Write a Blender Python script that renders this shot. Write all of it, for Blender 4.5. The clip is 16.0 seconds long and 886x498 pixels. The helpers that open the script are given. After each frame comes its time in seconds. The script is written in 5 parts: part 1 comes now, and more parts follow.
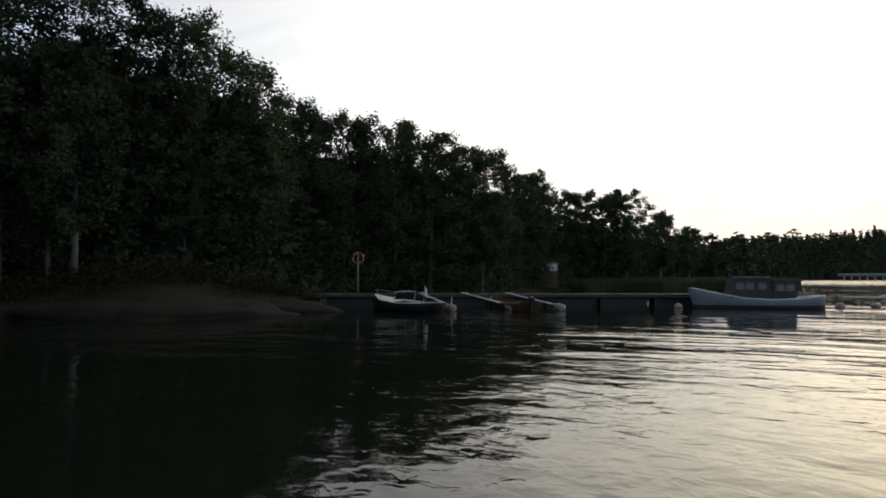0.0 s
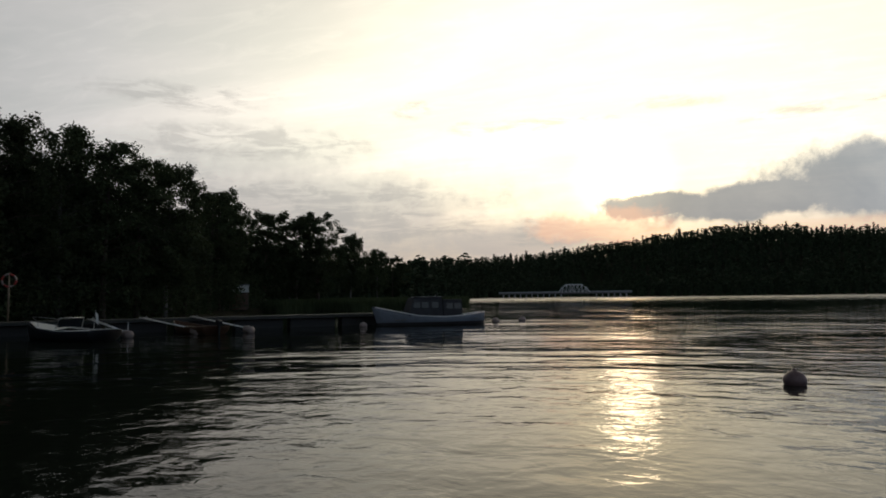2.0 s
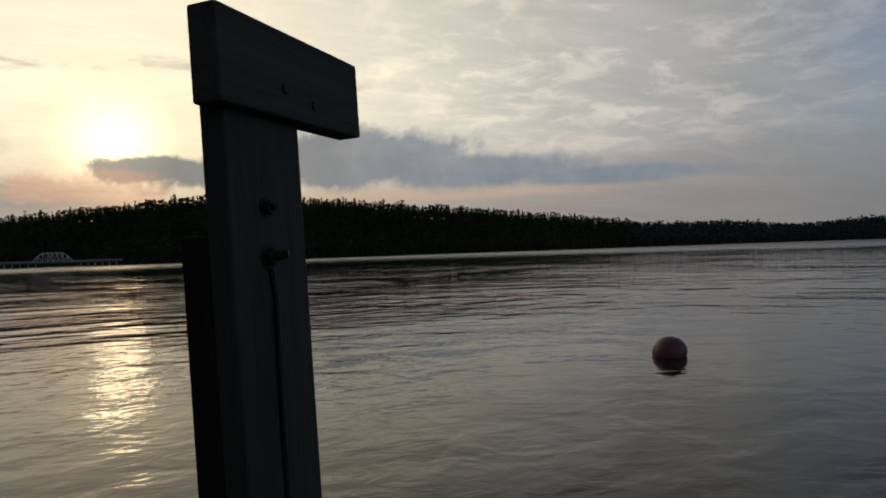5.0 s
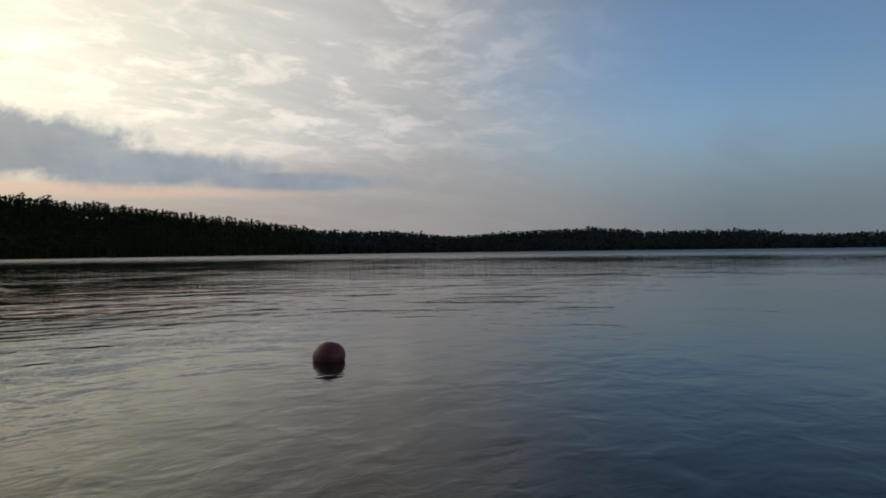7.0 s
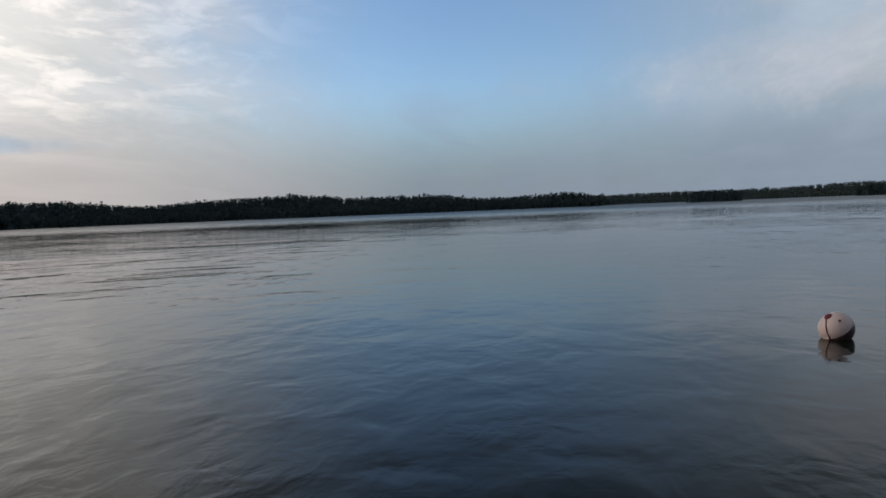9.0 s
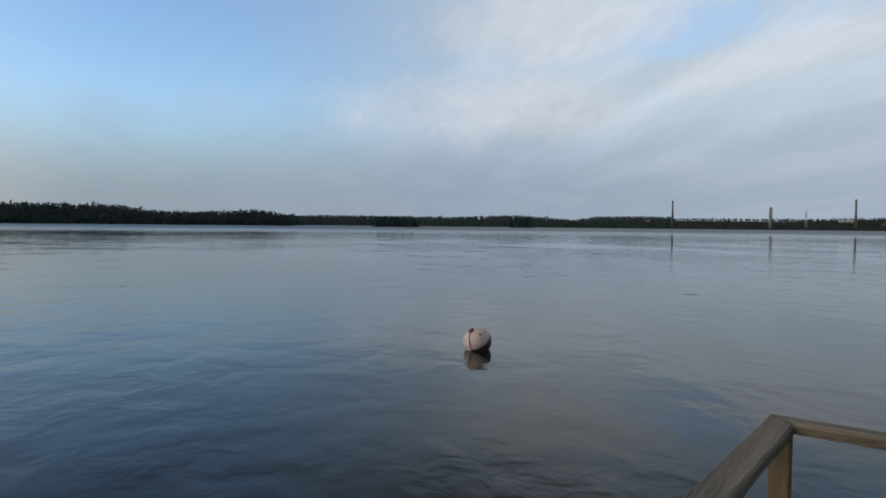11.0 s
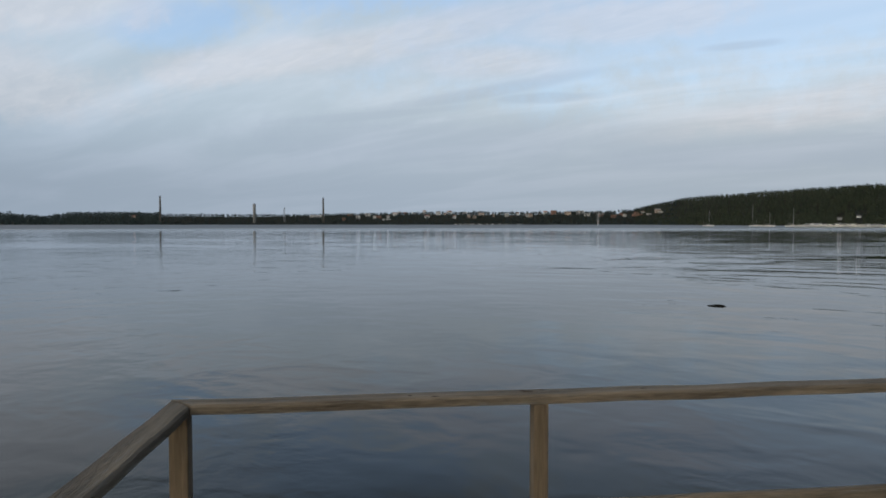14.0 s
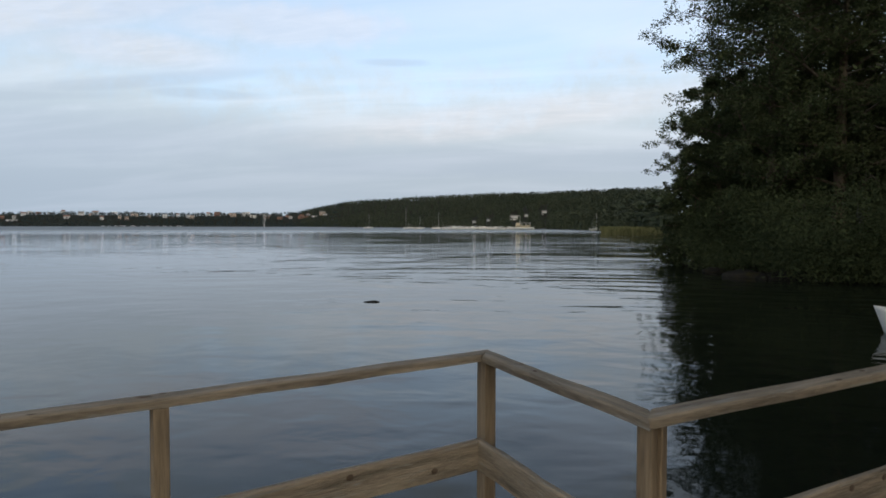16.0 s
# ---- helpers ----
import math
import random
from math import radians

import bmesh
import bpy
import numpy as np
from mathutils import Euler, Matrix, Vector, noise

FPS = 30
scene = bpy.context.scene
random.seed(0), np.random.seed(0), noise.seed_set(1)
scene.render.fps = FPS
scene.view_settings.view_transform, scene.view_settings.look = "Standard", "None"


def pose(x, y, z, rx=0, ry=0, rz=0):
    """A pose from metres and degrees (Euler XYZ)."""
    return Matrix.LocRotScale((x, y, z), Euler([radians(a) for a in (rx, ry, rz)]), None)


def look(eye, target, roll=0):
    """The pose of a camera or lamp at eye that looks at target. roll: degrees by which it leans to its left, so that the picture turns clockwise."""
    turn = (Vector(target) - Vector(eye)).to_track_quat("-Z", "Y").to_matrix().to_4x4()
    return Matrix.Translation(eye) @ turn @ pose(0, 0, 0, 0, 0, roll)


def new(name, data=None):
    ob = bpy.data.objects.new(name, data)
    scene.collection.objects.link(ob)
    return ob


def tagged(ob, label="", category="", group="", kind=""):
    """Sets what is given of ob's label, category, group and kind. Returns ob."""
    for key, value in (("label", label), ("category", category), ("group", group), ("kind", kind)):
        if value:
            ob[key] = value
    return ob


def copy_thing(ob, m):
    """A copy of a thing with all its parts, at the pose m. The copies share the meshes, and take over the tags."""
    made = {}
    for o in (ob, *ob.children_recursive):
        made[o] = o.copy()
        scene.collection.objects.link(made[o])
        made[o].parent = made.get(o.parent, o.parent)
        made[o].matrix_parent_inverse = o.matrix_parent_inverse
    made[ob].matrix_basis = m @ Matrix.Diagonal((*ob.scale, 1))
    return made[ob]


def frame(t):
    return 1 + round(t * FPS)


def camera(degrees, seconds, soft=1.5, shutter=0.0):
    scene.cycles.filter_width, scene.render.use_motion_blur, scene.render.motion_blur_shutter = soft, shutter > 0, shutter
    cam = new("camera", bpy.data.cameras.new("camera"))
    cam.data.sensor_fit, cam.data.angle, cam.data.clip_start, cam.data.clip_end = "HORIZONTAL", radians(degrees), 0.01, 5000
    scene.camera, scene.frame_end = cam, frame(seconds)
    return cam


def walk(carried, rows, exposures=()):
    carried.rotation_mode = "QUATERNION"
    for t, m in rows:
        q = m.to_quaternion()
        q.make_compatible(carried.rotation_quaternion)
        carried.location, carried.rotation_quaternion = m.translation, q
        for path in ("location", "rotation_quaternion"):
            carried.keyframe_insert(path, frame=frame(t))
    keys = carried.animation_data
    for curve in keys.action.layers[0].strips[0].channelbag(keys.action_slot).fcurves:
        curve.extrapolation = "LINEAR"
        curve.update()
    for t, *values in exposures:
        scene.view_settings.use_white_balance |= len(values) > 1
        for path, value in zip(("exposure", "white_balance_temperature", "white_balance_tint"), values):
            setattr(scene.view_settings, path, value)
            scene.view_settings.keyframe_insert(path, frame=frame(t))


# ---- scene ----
cam = camera(66.77, 16.0, soft=1.8)

# seconds, eye x, y, z, heading (clockwise from +y), tilt up, roll
ROWS = [
    (0.0, 0.646, -0.828, 1.976, 136.25, 2.38, 0.06),
    (0.5, 0.464, -0.699, 1.975, 143.81, 3.82, -0.21),
    (1.0, 0.270, -0.635, 1.984, 149.83, 4.85, 0.11),
    (1.5, 0.139, -0.473, 1.998, 157.02, 4.64, -0.15),
    (2.0, 0.109, -0.392, 2.006, 161.91, 4.01, -0.74),
    (2.5, 0.046, -0.261, 2.016, 168.60, 3.87, -0.21),
    (3.0, 0.043, -0.405, 2.039, 175.51, 2.07, -0.70),
    (3.5, -0.017, -0.438, 2.031, 181.71, 1.87, -0.54),
    (4.0, -0.089, -0.419, 2.023, 188.92, 2.13, -0.64),
    (4.2, -0.120, -0.409, 2.018, 192.11, 1.51, -0.91),
    (6.3, -0.317, -0.149, 1.990, 218.10, -0.01, -0.90),
    (6.5, -0.382, -0.197, 1.998, 220.92, -0.14, -0.30),
    (7.0, -0.413, -0.221, 1.997, 230.00, 0.16, -0.70),
    (7.5, -0.468, -0.158, 1.997, 236.11, 0.04, -0.66),
    (8.0, -0.457, -0.105, 1.991, 241.59, -1.85, -1.16),
    (8.5, -0.497, -0.040, 1.988, 248.30, -3.27, -1.59),
    (9.0, -0.504, -0.062, 1.998, 254.88, -3.25, -2.24),
    (9.2, -0.503, -0.008, 2.003, 258.60, -3.18, -1.88),
    (11.3, -0.397, 0.173, 1.998, 283.75, -1.41, 0.55),
    (11.5, -0.397, 0.184, 1.997, 285.75, -1.03, 0.43),
    (12.0, -0.398, 0.225, 1.992, 291.70, -1.00, -0.02),
    (12.5, -0.353, 0.238, 2.007, 298.87, 0.01, -0.40),
    (13.0, -0.321, 0.275, 2.005, 307.86, 0.36, 0.26),
    (13.5, -0.291, 0.311, 2.008, 315.32, -0.74, 0.81),
    (14.0, -0.250, 0.344, 1.998, 322.50, -2.14, -0.03),
    (14.5, -0.224, 0.362, 1.994, 330.25, -1.87, 0.62),
    (15.0, -0.189, 0.343, 2.003, 338.19, -1.50, 0.62),
    (15.5, -0.156, 0.353, 1.991, 343.99, -2.72, -0.12),
    (16.0, -0.117, 0.348, 1.985, 350.36, -1.95, 0.09),
]


def aim(az, el):
    a, e = radians(az), radians(el)
    return Vector((math.sin(a) * math.cos(e), math.cos(a) * math.cos(e), math.sin(e)))


EXPOSURES = [(0.0, 0.5), (0.5, 0.3), (1.0, 0.05), (2.0, -0.6), (3.0, -1.1), (4.2, -1.25), (6.3, -0.85), (7.0, -0.75), (8.0, -0.45), (9.2, -0.1), (11.3, 0.14), (13.0, 0.12), (14.5, 0.1), (16.0, 0.38)]
walk(cam, [(t, look((x, y, z), Vector((x, y, z)) + aim(h, p), r)) for t, x, y, z, h, p, r in ROWS], EXPOSURES)

# ---- world and sun ----
SUN_AZ, SUN_EL = 177.2, 9.3


class Nodes:
    """Short hand for node trees."""

    def __init__(self, tree):
        self.tree = tree

    def add(self, kind, **props):
        n = self.tree.nodes.new(kind)
        for k, v in props.items():
            setattr(n, k, v)
        return n

    def put(self, socket, value):
        if isinstance(value, bpy.types.NodeSocket):
            self.tree.links.new(value, socket)
        elif value is not None:
            socket.default_value = value

    def math(self, op, a, b=None, c=None, clamp=False):
        n = self.add("ShaderNodeMath", operation=op, use_clamp=clamp)
        for s, v in zip(n.inputs, (a, b, c)):
            self.put(s, v)
        return n.outputs[0]

    def vmath(self, op, a, b=None):
        n = self.add("ShaderNodeVectorMath", operation=op)
        self.put(n.inputs[0], a)
        if b is not None:
            self.put(n.inputs["Scale"] if op == "SCALE" else n.inputs[1], b)
        return n.outputs["Value"] if op in ("DOT_PRODUCT", "LENGTH", "DISTANCE") else n.outputs[0]

    def noise(self, vec, scale, detail=4.0, rough=0.55, dist=0.0):
        n = self.add("ShaderNodeTexNoise")
        self.put(n.inputs["Vector"], vec)
        for k, v in (("Scale", scale), ("Detail", detail), ("Roughness", rough), ("Distortion", dist)):
            n.inputs[k].default_value = v
        return n.outputs["Fac"]

    def ramp(self, fac, stops, ease="LINEAR"):
        n = self.add("ShaderNodeValToRGB")
        n.color_ramp.interpolation = ease
        el = n.color_ramp.elements
        while len(el) < len(stops):
            el.new(0.5)
        for e, (p, c) in zip(el, stops):
            e.position, e.color = p, (*c, 1) if len(c) == 3 else c
        self.put(n.inputs[0], fac)
        return n.outputs[0]

    def range(self, v, a, b, lo=0.0, hi=1.0, kind="SMOOTHSTEP"):
        n = self.add("ShaderNodeMapRange", interpolation_type=kind)
        for s, x in zip(n.inputs, (v, a, b, lo, hi)):
            self.put(s, x)
        return n.outputs[0]

    def mix(self, fac, a, b, blend="MIX"):
        n = self.add("ShaderNodeMix", data_type="RGBA", blend_type=blend)
        self.put(n.inputs[0], fac)
        self.put(n.inputs[6], a if isinstance(a, bpy.types.NodeSocket) else (*a, 1))
        self.put(n.inputs[7], b if isinstance(b, bpy.types.NodeSocket) else (*b, 1))
        return n.outputs[2]


world = bpy.data.worlds.new("evening_sky")
scene.world = world
world.use_nodes = True
wt = world.node_tree
wt.nodes.clear()
W = Nodes(wt)
direction = W.vmath("NORMALIZE", W.add("ShaderNodeTexCoord").outputs["Generated"])
# heading from 240 degrees (the seam lies at 60, over the land behind), and height, in degrees
bearing = W.math("MULTIPLY", W.math("ARCTAN2", W.vmath("DOT_PRODUCT", direction, (-0.5, 0.866, 0)), W.vmath("DOT_PRODUCT", direction, (-0.866, -0.5, 0))), 57.296)
height_ = W.math("MULTIPLY", W.math("ARCSINE", W.vmath("DOT_PRODUCT", direction, (0, 0, 1))), 57.296)
to_sun = W.math("MULTIPLY", W.math("ARCCOSINE", W.vmath("DOT_PRODUCT", direction, tuple(aim(SUN_AZ, SUN_EL)))), 57.296)

sky = W.add("ShaderNodeTexSky", sky_type="NISHITA", sun_disc=False, sun_elevation=radians(SUN_EL), sun_rotation=radians(SUN_AZ))
sky.air_density, sky.dust_density, sky.ozone_density = 1.0, 0.6, 2.0
clear = W.vmath("SCALE", sky.outputs[0], 0.075)

# clouds lie on a level sheet: coordinates on it, drawn out along the bands
lift = W.math("ADD", W.math("MAXIMUM", W.vmath("DOT_PRODUCT", direction, (0, 0, 1)), 0.0), 0.12)
sheet = W.vmath("SCALE", direction, W.math("DIVIDE", 1.0, lift))
stretch = W.add("ShaderNodeMapping")
W.put(stretch.inputs[0], sheet)
stretch.inputs["Rotation"].default_value = (0, 0, radians(28))
stretch.inputs["Scale"].default_value = (0.55, 1.5, 0.2)
cirrus = W.noise(stretch.outputs[0], 1.1, 6, 0.52, 0.5)
ripples = W.noise(stretch.outputs[0], 9.0, 5, 0.62, 0.8)
fluff = W.noise(direction, 11.0, 8, 0.6, 0.2)
wisp = W.math("SUBTRACT", fluff, 0.5)
crisp = W.math("SUBTRACT", W.noise(direction, 48.0, 6, 0.65), 0.5)


def patch(az, el, half_az, half_el, rough=0.6, soft=0.5, slope=0.0):
    """A cloud of that middle and half size in degrees, with a ragged edge: 0 to 1."""
    a = W.math("DIVIDE", W.math("SUBTRACT", bearing, az - 240), half_az)
    rise = W.math("MULTIPLY", a, slope * half_az) if slope else 0.0
    e = W.math("DIVIDE", W.math("SUBTRACT", W.math("SUBTRACT", height_, el), rise), half_el)
    d = W.math("SQRT", W.math("ADD", W.math("MULTIPLY", a, a), W.math("MULTIPLY", e, e)))
    d = W.math("ADD", W.math("ADD", d, W.math("MULTIPLY", wisp, -rough * 4)), W.math("MULTIPLY", crisp, -rough * 1.6))
    return W.range(d, 1.0 + soft / 2, 1.0 - soft / 2)


def total(*masks):
    m = masks[0]
    for k in masks[1:]:
        m = W.math("MAXIMUM", m, k)
    return m


# a thin veil, cream towards the sun and grey lilac away from it
veil = W.ramp(W.math("DIVIDE", to_sun, 180.0), [(0.0, (1, 0.90, 0.66)), (0.05, (1, 0.89, 0.66)), (0.13, (0.88, 0.83, 0.68)), (0.24, (0.66, 0.66, 0.64)), (0.33, (0.52, 0.55, 0.57)), (0.42, (0.29, 0.37, 0.49)), (0.62, (0.42, 0.52, 0.615)), (1.0, (0.52, 0.575, 0.61))])
gain = W.range(to_sun, 0.0, 62.0, 2.25, 1.0)
veil = W.vmath("SCALE", veil, gain)
veil = W.mix(W.math("MULTIPLY", W.range(cirrus, 0.40, 0.70), 0.65), veil, W.vmath("MULTIPLY", veil, (1.35, 1.28, 1.28)))
veil = W.mix(W.math("MULTIPLY", W.range(ripples, 0.45, 0.75), W.range(to_sun, 30.0, 75.0, 0.35, 0.05)), veil, W.vmath("MULTIPLY", veil, (1.25, 1.22, 1.2)))

# small fleecy clouds beside the sun
fleece = W.range(W.noise(sheet, 3.4, 7, 0.62, 0.4), 0.46, 0.62)
fleece = W.math("MULTIPLY", fleece, patch(222, 16, 24, 8, 0.3, 1.2))
veil = W.mix(W.math("MULTIPLY", fleece, 0.6), veil, W.vmath("MULTIPLY", veil, (1.6, 1.5, 1.42)))

# gaps of clear blue
gap = total(patch(256, 14.5, 18, 14, 0.12, 1.6), W.math("MULTIPLY", total(patch(314, 20.5, 14, 3.6, 0.5, 1.0), W.math("MULTIPLY", patch(350, 17, 34, 6, 0.5, 1.2), 0.65), patch(301, 15.5, 6, 1.8, 0.5, 1.0, 0.2)), 0.5))
low = W.range(height_, 2.0, 11.0, 0.75, 0.0)
open_ = W.math("MULTIPLY", gap, W.math("SUBTRACT", 0.85, W.math("MULTIPLY", W.range(cirrus, 0.45, 0.7), 0.3)))
colour = W.mix(open_, veil, W.vmath("MULTIPLY", clear, (2.85, 3.15, 3.75)))
# lilac haze near the horizon
colour = W.mix(low, colour, W.vmath("SCALE", W.ramp(W.math("DIVIDE", to_sun, 180.0), [(0.0, (0.9, 0.55, 0.32)), (0.12, (0.62, 0.47, 0.40)), (0.3, (0.55, 0.51, 0.51)), (0.42, (0.225, 0.28, 0.37)), (0.6, (0.265, 0.322, 0.405)), (0.78, (0.325, 0.395, 0.49)), (1, (0.37, 0.43, 0.5))]), 0.9))
# rosy streaks high in the east and north
rosy = total(patch(286, 10, 12, 2.4, 0.5, 1.1), patch(289, 16.3, 10, 2.6, 0.6, 0.9), patch(314, 14.2, 20, 1.5, 0.5, 0.9, 0.19), patch(326.5, 13.4, 6.5, 1.3, 0.5, 0.9), patch(357, 9.2, 15, 1.4, 0.35, 0.9, 0.1), patch(337, 16, 9, 1.6, 0.5, 0.9), patch(221, 6.8, 9, 0.8, 0.5, 1.0))
colour = W.mix(W.math("MULTIPLY", rosy, 0.36), colour, W.ramp(ripples, [(0.3, (0.56, 0.55, 0.58)), (0.7, (0.72, 0.68, 0.69))]))
slate = total(patch(322, 7.0, 16, 1.8, 0.4, 1.1), patch(325, 10.8, 9, 0.5, 0.4, 0.9, 0.16), patch(331, 10.4, 4, 0.35, 0.4, 0.9), patch(346, 13.5, 2.6, 0.3, 0.4, 0.9), patch(355, 5.4, 22, 1.3, 0.3, 1.0), patch(316, 9.0, 8, 0.4, 0.4, 0.9, 0.1))
colour = W.mix(W.math("MULTIPLY", slate, 0.24), colour, (0.30, 0.36, 0.46))
# the glow round the sun, then the grey bank that cuts its lower limb
glow = W.math("POWER", W.range(to_sun, 13.0, 0.5, 0.0, 1.0, "LINEAR"), 3.0)
colour = W.mix(glow, colour, (2.8, 2.15, 1.2))
colour = W.mix(W.range(to_sun, 5.2, 0.6), colour, (3.9, 3.3, 2.2))
colour = W.mix(W.range(W.math("ADD", to_sun, W.math("MULTIPLY", crisp, 1.0)), 2.2, 0.1), colour, (8.0, 5.4, 2.5))
bank = total(patch(196, 8.2, 9, 2.5, 0.38, 0.55), patch(187.5, 7.2, 8.5, 1.5, 0.42, 0.45, 0.1), patch(179.6, 7.2, 4.6, 1.15, 0.5, 0.45), patch(206, 6.7, 9, 1.5, 0.35, 0.7), patch(217, 5.9, 9, 0.7, 0.3, 0.8))
bands = total(patch(150, 6.2, 15, 2.4, 0.5, 1.1), patch(160, 5.8, 16, 0.8, 0.6, 0.9), patch(148, 8.5, 14, 1.2, 0.7, 1.0), patch(172, 4.9, 8, 0.7, 0.6, 0.9), patch(128, 10, 12, 1.5, 0.6, 1.0), patch(159.3, 15.6, 1.8, 0.6, 0.7, 0.8), patch(170.5, 14.3, 6.5, 0.5, 0.8, 0.8, 0.03), patch(181.5, 15.2, 3, 0.5, 0.8, 0.9), patch(146, 12.8, 9, 1.3, 0.6, 1.0), patch(140, 16, 6, 1.0, 0.6, 1.0), patch(192, 13.6, 5, 0.4, 0.8, 0.9, 0.05))
tone = W.ramp(W.noise(direction, 20.0, 5, 0.55, 0.3), [(0.3, (0.26, 0.315, 0.38)), (0.7, (0.38, 0.42, 0.46))])
tone = W.mix(W.range(bearing, -53.0, -34.0), tone, W.vmath("MULTIPLY", tone, (1.4, 1.45, 1.5)))
colour = W.mix(W.math("MULTIPLY", bank, 0.84), colour, tone)
murk = total(patch(145, 6.5, 18, 4.5, 0.3, 1.3), patch(167, 4.4, 9, 1.7, 0.35, 1.0))
colour = W.mix(W.math("MULTIPLY", murk, 0.6), colour, (0.64, 0.615, 0.62))
flat_ = W.add("ShaderNodeMapping")
W.put(flat_.inputs[0], direction)
flat_.inputs["Scale"].default_value = (1, 1, 4.5)
bands = W.math("MULTIPLY", bands, W.range(W.noise(flat_.outputs[0], 15.0, 7, 0.66, 0.6), 0.40, 0.60))
colour = W.mix(W.math("MULTIPLY", bands, 0.42), colour, (0.55, 0.54, 0.52))
ember = total(patch(175.8, 5.7, 5.0, 1.3, 0.9, 0.9), W.math("MULTIPLY", patch(199, 4.9, 16, 0.5, 0.2, 1.0), 0.5))
colour = W.mix(W.math("MULTIPLY", ember, 0.52), colour, (1.7, 0.95, 0.58))
# dimmer towards the zenith, and darkest a quarter turn from the sun
colour = W.vmath("SCALE", colour, W.range(height_, 17.0, 42.0, 1.0, 0.48))
quarter = W.math("MULTIPLY", W.range(to_sun, 50.0, 76.0), W.range(to_sun, 150.0, 112.0))
colour = W.vmath("SCALE", colour, W.math("SUBTRACT", 1.0, W.math("MULTIPLY", quarter, W.range(height_, 18.0, 28.0, 0.0, 0.68))))
backdrop = W.add("ShaderNodeBackground")
W.put(backdrop.inputs[0], colour)
backdrop.inputs[1].default_value = 1.0
W.put(W.add("ShaderNodeOutputWorld").inputs[0], backdrop.outputs[0])

sun = new("sun", bpy.data.lights.new("sun", "SUN"))
sun.data.energy, sun.data.angle, sun.data.color = 0.025, radians(4.0), (1.0, 0.75, 0.5)
sun.matrix_world = look(aim(SUN_AZ, SUN_EL) * 200, (0, 0, 0))

# ---- materials ----
def material(name):
    m = bpy.data.materials.new(name)
    m.use_nodes = True
    m.node_tree.nodes.clear()
    n = Nodes(m.node_tree)
    out, b = n.add("ShaderNodeOutputMaterial"), n.add("ShaderNodeBsdfPrincipled")
    n.put(out.inputs[0], b.outputs[0])
    return m, n, b


def surface(name, dark, light, scale=3.0, rough=0.7, fine=25.0, bump=0.15, grain=(1, 1, 1), metal=0.0, vary=0.12, spec=0.5, wear=None):
    """Two scales of mottling between two colours, with relief; grain stretches it along an axis."""
    m, n, b = material(name)
    mp = n.add("ShaderNodeMapping")
    n.put(mp.inputs[0], n.add("ShaderNodeTexCoord").outputs["Object"])
    mp.inputs["Scale"].default_value = grain
    big, small = n.noise(mp.outputs[0], scale, 5, 0.6, 0.4), n.noise(mp.outputs[0], fine, 4, 0.6)
    f = n.math("ADD", n.math("MULTIPLY", big, 0.65), n.math("MULTIPLY", small, 0.35))
    col = n.ramp(f, [(0.3, dark), (0.7, light)])
    info = n.add("ShaderNodeObjectInfo")
    shade = n.range(info.outputs["Random"], 0, 1, 1 - vary, 1 + vary, "LINEAR")
    col = n.vmath("SCALE", col, shade)
    if wear:
        col = n.mix(n.range(n.noise(mp.outputs[0], scale * 2.3, 6, 0.7), 0.55, 0.68), col, wear)
    n.put(b.inputs["Base Color"], col)
    n.put(b.inputs["Roughness"], n.range(small, 0.2, 0.8, max(0.02, rough - 0.12), min(1, rough + 0.12), "LINEAR"))
    b.inputs["Metallic"].default_value, b.inputs["Specular IOR Level"].default_value = metal, spec
    if bump:
        bp = n.add("ShaderNodeBump")
        bp.inputs["Strength"].default_value, bp.inputs["Distance"].default_value = bump, 0.02
        n.put(bp.inputs["Height"], f)
        n.put(b.inputs["Normal"], bp.outputs[0])
    return m


def foliage(name, dark, light, through_=0.25, patch_size=0.6, patch_share=0.5):
    """Leaves: colour varies from clump to clump and leaf to leaf; a little light comes through."""
    m, n, b = material(name)
    isl = n.add("ShaderNodeNewGeometry").outputs["Random Per Island"]
    pos = n.add("ShaderNodeTexCoord").outputs["Object"]
    f = n.math("ADD", n.math("MULTIPLY", isl, 1 - patch_share), n.math("MULTIPLY", n.noise(pos, patch_size, 3), patch_share))
    col = n.ramp(f, [(0.2, dark), (0.8, light)])
    col = n.vmath("SCALE", col, n.range(n.add("ShaderNodeObjectInfo").outputs["Random"], 0, 1, 0.8, 1.2, "LINEAR"))
    n.put(b.inputs["Base Color"], col)
    b.inputs["Roughness"].default_value, b.inputs["Specular IOR Level"].default_value = 0.85, 0.08
    tr = n.add("ShaderNodeBsdfTranslucent")
    n.put(tr.inputs[0], col)
    mx = n.add("ShaderNodeMixShader")
    mx.inputs[0].default_value = through_
    n.put(mx.inputs[1], b.outputs[0])
    n.put(mx.inputs[2], tr.outputs[0])
    n.put(m.node_tree.nodes["Material Output"].inputs[0], mx.outputs[0])
    return m


